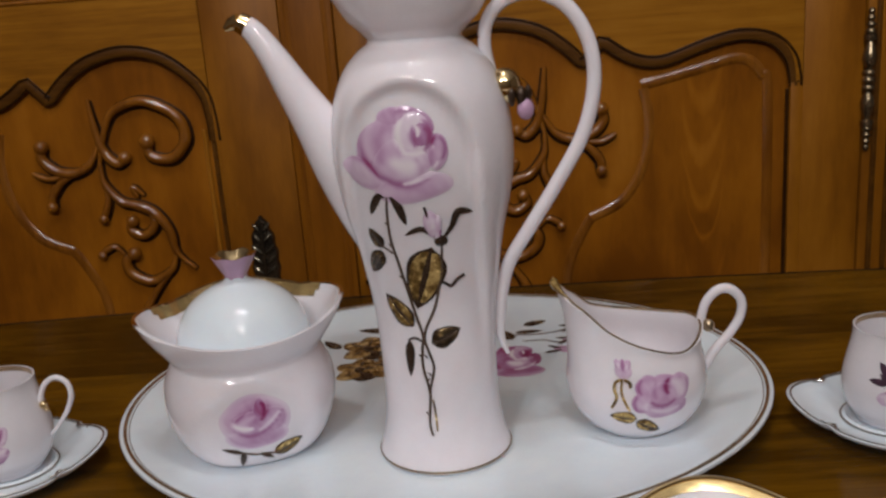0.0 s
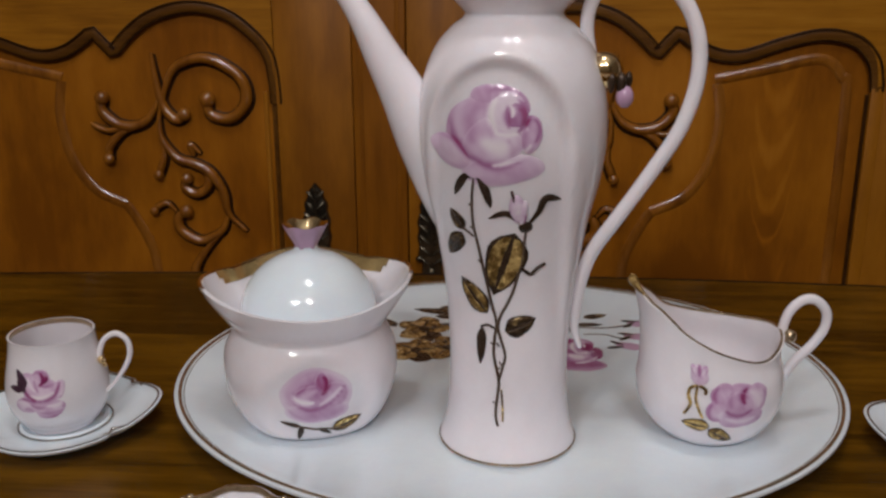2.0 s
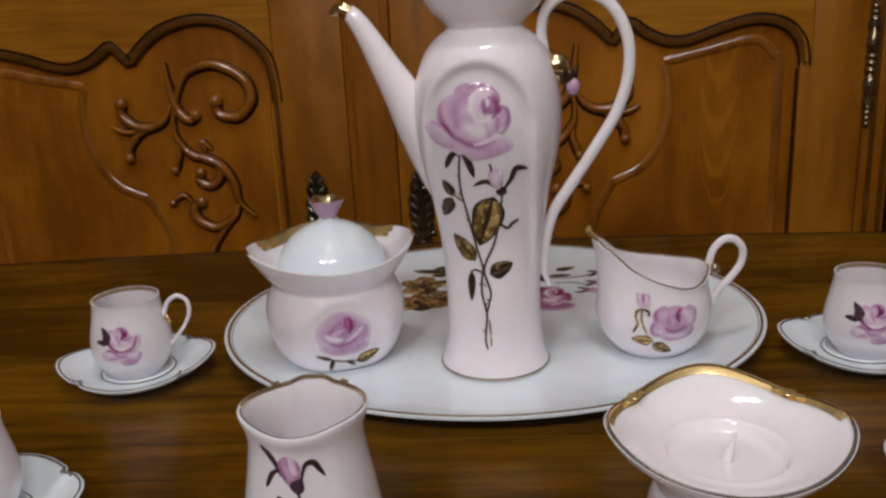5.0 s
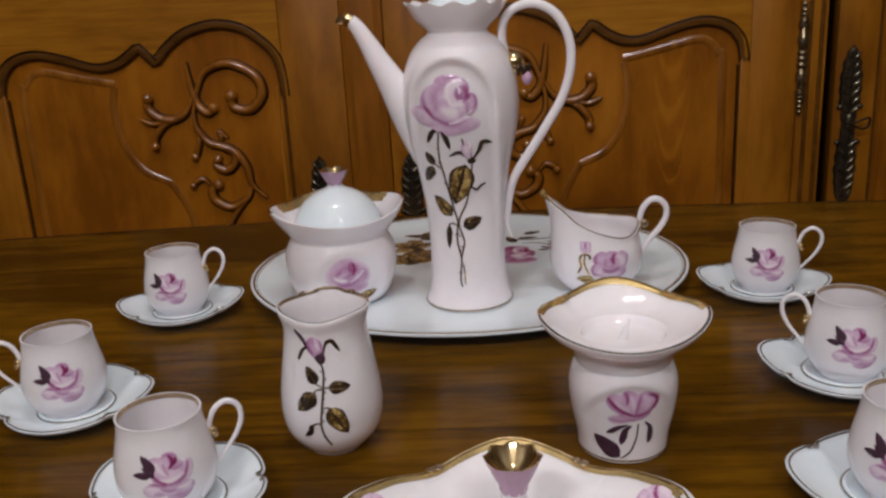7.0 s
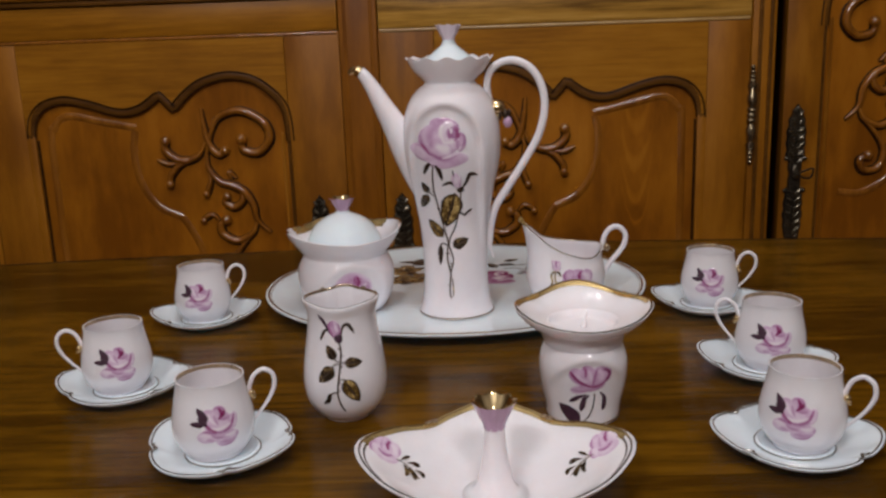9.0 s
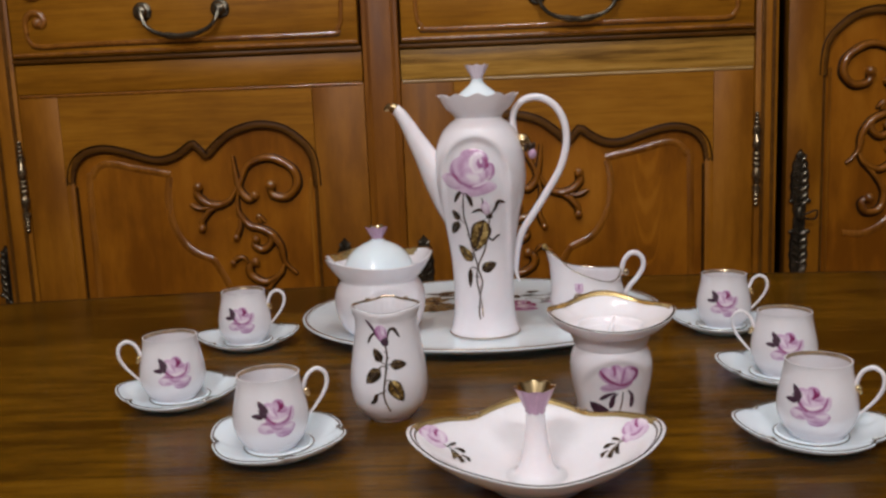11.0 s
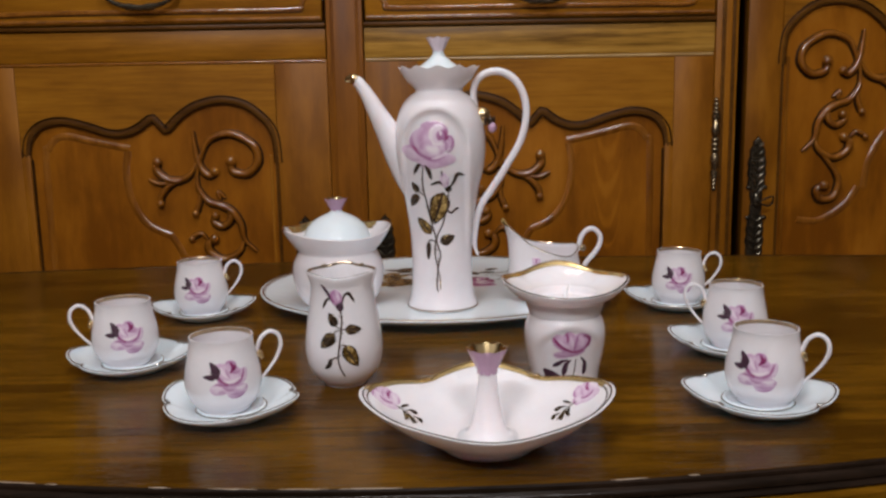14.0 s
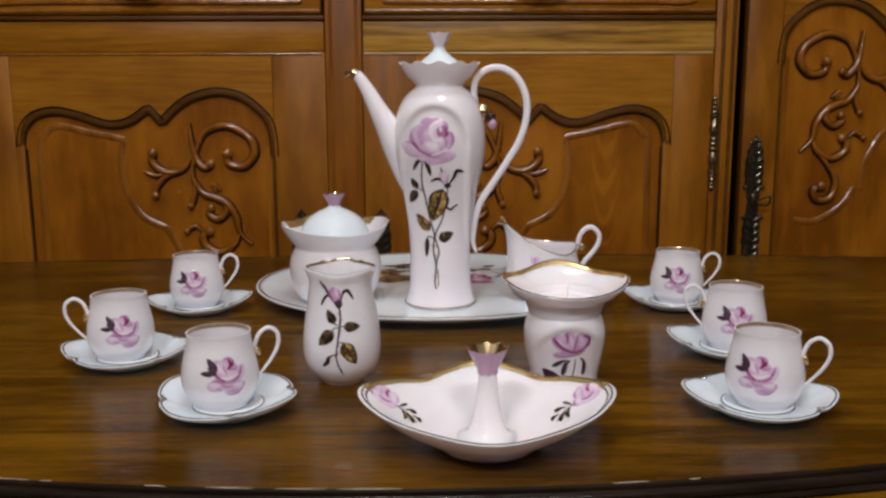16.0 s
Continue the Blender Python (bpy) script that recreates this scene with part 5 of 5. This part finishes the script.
bud(js, -17.2, 47.8, 1.8, 3.6, 20, jug_body, 1.0, 2.4, 73, 0.7)
bud(js, -12.8, 47.8, 1.8, 3.6, -14, jug_body, 1.2, 2.4, 74, 0.7)
bud(js, -15, 47.4, 1.5, 4.2, 0, jug_body, 3.4, 2.8, 72, 0.8)
js.stem(((-15.5, 41), (-19, 39.5), (-20, 35.5), (-19, 31), (-21.5, 25)), 1.0, LEAFGOLD, jug_body)
js.stem(((-15, 41), (-12, 39.5), (-12, 37)), 1.0, LEAFGOLD, jug_body)
js.stem(((-16, 40), (-16.5, 34), (-15, 29), (-12.5, 24)), 0.8, LEAFGOLD, jug_body)
leaf(js, -15.4, 19.4, 7, 4.0, 176, jug_body)
leaf(js, -1.8, 13.4, 8, 4.2, 331, jug_body)
jh = catmull([(38.4, 0, 53), (40.0, 0, 62), (42.8, 0, 69), (49, 0, 74.6), (56.5, 0, 74.6), (62.8, 0, 68), (62.5, 0, 58.5), (56.5, 0, 49), (48, 0, 40), (41, 0, 29)], 6)
part("handle", sweep([tuple(p / 1000) for p in jh], 0.0027, 12), PINK, jug)
part("gold_bead", ball((0.0428, -0.003, 0.0555), 0.0038), RIMGOLD, jug)
lip = [p for p in rim_points(jug_r(35.2, 11.3), jug_top(1.0, 0.3), 128)][59:70]
part("gilded_lip", sweep(lip, [0.0006 + 0.0022 * math.sin(math.pi * k / 10) for k in range(11)], 8), LEAFGOLD, jug, "gilded tip of the lip")
place(jug, 0.1172, 0.4885, ON_TRAY, 3)
jug.scale.z = 1.06


# cups and saucers
def make_cup(flip):
    cup = thing("coffee_cup", "small pale pink porcelain cup with a painted rose", "cup", "coffee cups on the table")
    geo = shell(wall_of([(17.5, 0), (19.6, 0.8), (20.2, 2.4), (23.6, 6.2), (27.2, 13), (28.9, 21), (28.3, 30), (26.2, 40), (24.4, 48.5), (23.8, 54.4), (24.0, 56)], 1.35, 4), 72)
    body = part("body", geo, PINK, cup, "", 60)
    part("gold_rim", ring_line(rim_points(0.02275, 0.0555, 72), 0.0005), GOLD, cup)
    part("gold_band", shell([(0.02252, 0.0556), (0.02236, 0.0546), (0.02232, 0.0532)], 72, False, False), RIMGOLD, cup, "worn gilt line inside the lip")
    sfc = Surface(geo)
    rose(sfc, 1.8, 27.6, 15.4, body, CUP_ROSE, 1.0, 0.5, 80, -0.4, 0.40)
    leaf(sfc, -8.6, 37.6, 6.0, 2.9, 122, body, PLUM, 0.3, False)
    leaf(sfc, -12.6, 31.8, 4.6, 2.1, 178, body, PLUM, 0.3, False)
    leaf(sfc, -8.8, 33.4, 4.4, 1.8, 138, body, PLUM, 0.3, False)
    s = -1 if flip else 1
    h = catmull([(s * 26, 0, 38), (s * 27.5, 0, 45), (s * 31, 0, 51.5), (s * 37.5, 0, 54.8), (s * 43.8, 0, 51.0), (s * 45.0, 0, 43), (s * 41.5, 0, 34.5), (s * 35.5, 0, 26.5), (s * 27.6, 0, 18)], 6)
    n = len(h)
    part("handle", sweep([tuple(p / 1000) for p in h], [0.00162 - 0.0006 * step(0.62, 0.95, i / n) for i in range(n)], 10), PINK, cup)
    part("gold_bead", merge(ball((s * 0.0281, -0.001, 0.0390), 0.0025), ball((s * 0.0296, -0.001, 0.0362), 0.0016)), GOLD, cup)
    return cup


SAUCER_R = lobed(53.0, ((0, 1.08), (45, 0.95), (90, 1.01), (135, 0.95), (180, 1.08), (225, 0.96), (270, 0.99), (315, 0.98)), (42, 138, 222, 318), 4.5, 2.4)
SAUCER_Z = round_curve(((0, 17.5), (45, 13.5), (90, 14), (135, 13.5), (180, 17.5), (225, 12.5), (270, 11), (315, 12.5)))


def make_saucer():
    saucer = thing("saucer", "white porcelain saucer with an upswept lobed gold rim", "saucer", "saucers on the table")
    z = lambda k, o=0.0: (lambda a: (4 + (SAUCER_Z(a) - 4) * k + o) / 1000)  # noqa: E731
    rr = lambda k: blend(SAUCER_R, k, 28)  # noqa: E731
    geo = shell([(0.027, 0.0), (0.029, 0.0), (0.031, 0.0026), (rr(0.45), z(0.22, -1.2)), (rr(0.75), z(0.6, -1.6)), (rr(0.97), z(0.95, -1.2)), (SAUCER_R, z(1.0)), (rr(0.95), z(0.97, 0.6)),
                 (rr(0.72), z(0.62, 0.6)), (rr(0.42), z(0.26, 0.6)), (rr(0.15), z(0.07, 0.6)), (0.0272, 0.0046), (0.0262, 0.0062), (0.0250, 0.0074), (0.0238, 0.0070), (0.0226, 0.0050), (0.021, 0.0046), (0.002, 0.0046)], 112)
    part("plate", geo, WHITE, saucer, "", 60)
    part("gold_rim", ring_line(rim_points(rr(0.925), z(0.945, 0.55), 112), 0.0007), GOLDLINE, saucer)
    part("gold_line", ring_line(rim_points(0.0266, 0.0056, 72), 0.0007), GOLDLINE, saucer)
    for q in (42, 138, 222, 318):
        a = radians(q)
        p = (rr(0.93)(a) * math.cos(a), rr(0.93)(a) * math.sin(a), z(0.96, 1.4)(a))
        part("gold_scroll", sweep(catmull([(p[0] + d * math.cos(a) - e * math.sin(a), p[1] + d * math.sin(a) + e * math.cos(a), p[2] - 0.0006) for d, e in ((0.0006, -0.0062), (0.0016, -0.0030), (-0.0006, -0.0006), (-0.0018, 0.0016), (0.0004, 0.0034), (0.0010, 0.0064))], 4), 0.00085, 6), GOLDLINE, saucer)
    return saucer


CUPS = (  # x, y, saucer's turn, cup's turn, handle on the other side, the saucer's shift under its cup
    (-0.2660, 0.4775, 10, 4, False, 0.002), (-0.2870, 0.2870, 0, 20, True, 0.005), (-0.1708, 0.1610, -30, 20, False, 0.005),
    (0.2660, 0.4790, -16, -16, False, -0.002), (0.2700, 0.3010, -20, -15, True, -0.003), (0.242, 0.150, -8, -33, False, -0.004),
)
first = {}
saucer0 = None
for x, y, turn, spin, flip, slid in CUPS:
    if saucer0 is None:
        saucer0 = place(make_saucer(), x + slid, y, TOP, turn)
    else:
        copy_thing(saucer0, pose(x + slid, y, TOP, 0, 0, turn))
    if flip not in first:
        first[flip] = place(make_cup(flip), x, y, TOP + 0.0047, spin)
        first[flip].scale.z = 1.035
    else:
        copy_thing(first[flip], pose(x, y, TOP + 0.0047, 0, 0, spin))

# bud vase
vase = thing("vase", "small pink porcelain vase with a painted rosebud sprig", "vase")
vase_rim = lobed(28.6, ((0, 1.03), (48, 0.965), (90, 0.99), (132, 0.965), (180, 1.03), (225, 1.01), (270, 1.055), (315, 1.01)), (66, 90, 114), 6, 1.1)
vase_lip = round_curve(((0, 95.6), (56, 95.2), (90, 97.2), (124, 95.2), (180, 95.6), (225, 95.4), (270, 93.6), (315, 95.4)))
vr = lambda k: (lambda a: vase_rim(a) + (k - 28.6) / 1000)  # noqa: E731
vz = lambda o: (lambda a: (vase_lip(a) + o) / 1000)  # noqa: E731
vl = smooth_profile([(15, 0), (17.4, 0.5), (17.8, 2.4), (22.5, 5.4), (29.5, 15), (32.2, 27), (32.0, 40), (30.0, 55), (27.6, 69), (26.2, 80), (26.4, 86)], 5)
vl += [(vr(27.6), vz(-4)), (vr(28.5), vz(-0.8)), (vr(28.3), vz(0)), (vr(27.2), vz(0.2)), (vr(26.4), vz(-0.8)), (vr(25.6), vz(-5)), (0.0246, 0.08), (0.0275, 0.062), (0.0302, 0.04), (0.0295, 0.022), (0.02, 0.008), (0.002, 0.006)]
vase_geo = shell(vl, 96)
vase_body = part("body", vase_geo, PINK, vase, "", 60)
bv, bf = shell([(vr(27.6), vz(0.35)), (vr(26.8), vz(0.4)), (vr(26.35), vz(-0.5)), (vr(26.15), vz(-1.3))], 96, False, False)
part("gold_band", (bv, [q for q in bf if all(bv[i][1] > -0.003 for i in q)]), RIMGOLD, vase, "gilded band inside the back of the rim")
gv, gf = ring_line(rim_points(vr(26.7), vz(-0.1), 96), 0.0005)
part("gold_rim", (gv, [q for q in gf if all(gv[i][1] <= -0.0025 for i in q)]), GOLDLINE, vase)
for q in (52, 128):
    a = radians(q)
    p = Vector((vr(27.6)(a) * math.cos(a), vr(27.6)(a) * math.sin(a), vz(0.9)(a)))
    part("gold_scroll", merge(ball(p, 0.0013, (1, 1, 0.6)), ball(p + Vector((-0.0024 * math.sin(a), 0.0024 * math.cos(a), 0.0)), 0.0010, (1, 1, 0.6))), RIMGOLD, vase)
vs = Surface(vase_geo)
vs.stem(((-0.2, 69), (1.7, 63), (1.0, 53), (-0.4, 43), (-2, 30), (-0.6, 22), (2.6, 14.5)), 0.75, STEM, vase_body)
vs.stem(((0.9, 52.5), (4.5, 53.2), (7.5, 52.6)), 0.5, STEM, vase_body)
vs.stem(((-1.0, 40), (3.5, 40.5), (6.0, 37)), 0.5, STEM, vase_body)
vs.stem(((1.0, 53), (-2.5, 55), (-4.5, 58)), 0.5, STEM, vase_body)
vs.stem(((0.8, 52), (-3.5, 51.5), (-6, 48)), 0.5, STEM, vase_body)
vs.stem(((-2.0, 30), (-5, 30.4), (-7.5, 28)), 0.6, STEM, vase_body)
for a in ((-5.9, 60.6, 6.2, 3.9, 118, UMBER), (10.6, 52.4, 6.6, 4.2, 356, UMBER), (-10.2, 43.6, 8.6, 5.2, 225, UMBER), (8.6, 31.2, 10.6, 6.0, 299, LEAFGOLD)):
    leaf(vs, *a[:5], vase_body, a[5])
vs.blade(((-6.5, 29.5), (-8.2, 28), (-9.4, 24), (-13.4, 20.4)), 1.9, LEAFDARK, vase_body, "leaf")
bud(vs, -2.6, 77.6, 4.8, 6.8, 20, vase_body, 2.0, 3.0, 91, 0.8)
bud(vs, -1.2, 78.6, 2.4, 5.8, 12, vase_body, 1.0, 1.8, 92, 0.9)
bud(vs, -5.4, 77.2, 1.3, 4.8, 24, vase_body, 3.6, 3.2, 93, 0.9)
vs.patch("sepal", oval(0.2, 71.2, 3.2, 4.0, 16, 0.04, 93), 0.8, PLUM, vase_body)
vs.blade(((-6.5, 75), (-9.5, 82), (-14.6, 89)), 1.3, PLUM, vase_body)
vs.blade(((2.2, 72), (4.0, 79.5), (7.6, 80.8), (9.8, 77.5), (12.2, 73.6)), 1.5, LEAFDARK, vase_body)
vs.blade(((-5.5, 78), (-10, 76), (-13.6, 69)), 1.3, LEAFDARK, vase_body)
for u, v in ((1.6, 62), (1.4, 57), (0.6, 49), (-0.6, 45), (-1.4, 37), (-1.9, 31), (0.4, 20)):
    vs.stem(((u, v), (u + (1 if v % 2 else -1), v + 0.8), (u + (2 if v % 2 else -2), v + 1.6)), 0.4, STEM, vase_body, "thorn")
place(vase, -0.0845, 0.2315, TOP, 0)
vase.scale.z = 1.02

# candle holder
candle = thing("candle_holder", "pink porcelain candle holder with gilt dish and painted rose", "candle holder")
cs = smooth_profile([(24, 0), (27, 0.8), (27.6, 4), (28.6, 12), (31.2, 24), (33.2, 37), (33.2, 46), (31.2, 53.5), (29.0, 57.5)], 5)
v, f = shell(cs, 96)
v = [(x, y + (0.0038 * (1 - step(0.74, 1.02, math.hypot((x - 0.001) / 0.0295, max(0.0, z - 0.028) / 0.0258))) * step(0.0, 0.03, z) if y < 0 else 0.0), z) for x, y, z in v]
can_geo = (v, f)
can_body = part("base", can_geo, PINK, candle, "", 60)
dish_r = lobed(50, ((0, 1.05), (38, 0.965), (90, 1.0), (142, 0.965), (180, 1.05), (225, 0.96), (270, 0.93), (315, 0.96)), (38, 142), 5, 1.4)
dish_h = round_curve(((0, 86.5), (45, 84.5), (90, 90.5), (135, 84.5), (180, 86.5), (225, 80.8), (270, 78.2), (315, 80.8)))
dz = lambda k, o=0.0: (lambda a: (73.5 + (dish_h(a) - 73.5) * k + o) / 1000)  # noqa: E731
dr = lambda k: blend(dish_r, k, 25)  # noqa: E731
dish_geo = shell([(0.0287, 0.0565), (0.0300, 0.0605), (dr(0.30), dz(0.06, -5.5)), (dr(0.65), dz(0.40, -4.2)), (dr(0.93), dz(0.86, -2)), (dish_r, dz(1.0)), (dr(0.95), dz(1.0, 0.4)), (dr(0.75), dz(0.66)),
                  (dr(0.45), dz(0.28)), (dr(0.18), dz(0.10)), (0.0278, 0.0746), (0.0264, 0.0746), (0.0254, 0.0732), (0.0244, 0.0702), (0.0230, 0.0690), (0.018, 0.0688), (0.002, 0.0688)], 128)
dish = part("dish", dish_geo, PINK, candle, "flared lobed dish", 60)
gv, gf = ring_line(rim_points(dr(0.945), dz(0.995, 0.3), 128), 0.0009)
part("gold_rim", (gv, [q for q in gf if all(gv[i][1] > -0.004 for i in q)]), GOLD, dish)
part("grey_line", (gv, [q for q in gf if any(gv[i][1] <= -0.004 for i in q)]), GOLDLINE, dish)
bv, bf = shell([(dr(0.955), dz(1.0, 0.7)), (dr(0.91), dz(0.925, 0.7)), (dr(0.87), dz(0.86, 0.7)), (dr(0.83), dz(0.79, 0.6))], 128, False, False)
part("gold_band", (bv, [q for q in bf if all(bv[i][1] > 0.002 for i in q)]), BANDGOLD, dish, "gilded scroll band at the back of the dish")
for q in (40, 140):
    a = radians(q)
    p = Vector((dr(0.93)(a) * math.cos(a), dr(0.93)(a) * math.sin(a), dz(0.98, 1.0)(a)))
    part("gold_scroll", merge(ball(p, 0.0036, (1, 1, 0.16)), ball(p + Vector((-0.0056 * math.sin(a), 0.0056 * math.cos(a), 0)), 0.0030, (1, 1, 0.16)), ball(p - Vector((-0.0052 * math.sin(a), 0.0052 * math.cos(a), 0)), 0.0027, (1, 1, 0.16))), BANDGOLD, dish)
part("pricket", sweep([(0.0, 0, 0.0680), (0.0015, 0, 0.0745), (0.0035, 0, 0.0815)], [0.0026, 0.0016, 0.0006], 10), PINK, dish)
cf = Surface(can_geo)
rose(cf, 1.7, 38.2, 16.6, can_body, OPEN_ROSE, 1.0, 0.4, 100, 0.1, 0.2)
leaf(cf, -13.0, 11.5, 9.6, 5.2, 140, can_body, PLUM, 0.4, False)
cf.blade(((-1, 26.5), (-6, 25), (-10, 22.5), (-13.4, 20.5)), 1.7, PLUM, can_body)
cf.blade(((1, 26), (-2.5, 23), (-3.9, 18), (-5.2, 13.5)), 2.2, PLUM, can_body)
cf.blade(((9, 28), (12, 24), (11.9, 18), (11, 13.5)), 1.9, PLUM, can_body)
cf.stem(((5, 27), (4, 18), (0.8, 9.4), (-5, 4.5)), 0.5, STEM, can_body)
part("gold_line", ring_line(rim_points(0.0274, 0.0026), 0.0005), RIMGOLD, candle)
place(candle, 0.1001, 0.2200, TOP, 0)
candle.scale.z = 1.035

# dish with a central handle
bowl = thing("centre_handle_dish", "pink porcelain lobed dish with a central lilac knob handle", "dish")
bw_r = lobed(1.0, ((8, 90), (30, 80), (48, 71), (62, 71), (90, 78), (118, 71), (132, 71), (150, 80), (172, 90), (200, 80), (235, 69), (270, 71), (305, 69), (340, 80)))
bw_h = round_curve(((8, 36.5), (30, 34), (50, 30), (68, 33), (90, 36), (112, 33), (130, 30), (150, 34), (172, 36.5), (200, 33), (235, 29), (270, 27.5), (305, 29), (340, 33)))
bz = lambda k, o=0.0: (lambda a: (7 + (bw_h(a) - 7) * k + o) / 1000)  # noqa: E731
br = lambda k: blend(bw_r, k, 36)  # noqa: E731
bowl_geo = shell([(0.029, 0.0), (0.033, 0.0), (0.0358, 0.003), (br(0.30), bz(0.22, -2)), (br(0.68), bz(0.61, -2.6)), (br(0.95), bz(0.95, -1.6)), (bw_r, bz(1.0)), (br(0.955), bz(1.0, 0.5)),
                  (br(0.7), bz(0.68, 0.2)), (br(0.35), bz(0.30, 0.2)), (br(0.1), bz(0.09, 0.2)), (0.031, 0.0068), (0.022, 0.0058), (0.002, 0.0056)], 144)
bowl_body = part("dish", bowl_geo, PINK, bowl, "", 60)
gv, gf = ring_line(rim_points(br(0.945), bz(0.99, 0.4), 144), 0.0008)
part("gold_rim", (gv, [q for q in gf if all(gv[i][1] > 0.008 for i in q)]), GOLD, bowl)
part("grey_line", (gv, [q for q in gf if any(gv[i][1] <= 0.008 for i in q)]), GOLDLINE, bowl)
bv, bf = shell([(br(0.960), bz(1.0, 0.9)), (br(0.92), bz(0.955, 0.9)), (br(0.87), bz(0.885, 0.8))], 144, False, False)
part("gold_band", (bv, [q for q in bf if all(bv[i][1] > 0.012 for i in q)]), BANDGOLD, bowl, "gilded band along the back of the rim")
bv, bf = shell([(br(0.90), bz(0.94, 0.5)), (br(0.875), bz(0.91, 0.5))], 144, False, False)
part("gold_line", (bv, [q for q in bf if all(bv[i][1] <= 0.016 for i in q)]), GOLDLINE, bowl)
for q in (54, 126):
    a = radians(q)
    p = Vector((br(0.93)(a) * math.cos(a), br(0.93)(a) * math.sin(a), bz(1.0, 1.4)(a)))
    part("gold_scroll", merge(ball(p, 0.0032, (1, 1, 0.22)), ball(p + Vector((-0.0050 * math.sin(a), 0.0050 * math.cos(a), 0.0004)), 0.0026, (1, 1, 0.22))), RIMGOLD, bowl)
stalk = part("stalk", shell(smooth_profile([(22, 5.6), (15.5, 8), (11.5, 15), (9.0, 26), (7.4, 38), (6.4, 48), (6.4, 52)], 5), 32), PINK, bowl)
ko, ki = gem_knob(51, 69, 6.6, 13.8)
part("knob", ko, LILAC, stalk, "lilac faceted knob")
part("knob_hollow", ki, GOLD, stalk, "gilded hollow of the knob")
bs = Surface(bowl_geo, above=True)
for s in (-1, 1):
    rose(bs, s * 71.5, 19.0, 10.0, bowl_body, JUG_ROSE, 1.3, 0.2, 120 + s, -0.3, 0.7)
    for path, w in ((((61, 17), (58.5, 21), (56, 24)), 2.0), (((59, 14), (57, 9), (57, 3)), 1.9), (((57, 17), (53, 19.5), (49, 18.5)), 2.1), (((56, 13), (53, 9), (51, 3)), 1.8), (((52, 14), (48, 13), (46, 9)), 1.6)):
        bs.blade([(s * u, v) for u, v in path], w, UMBER, bowl_body, "leaf")
    bs.stem(((s * 64, 16), (s * 58, 15), (s * 53, 12), (s * 49, 6)), 0.45, STEM, bowl_body)
place(bowl, 0.0275, 0.089, TOP, 0)
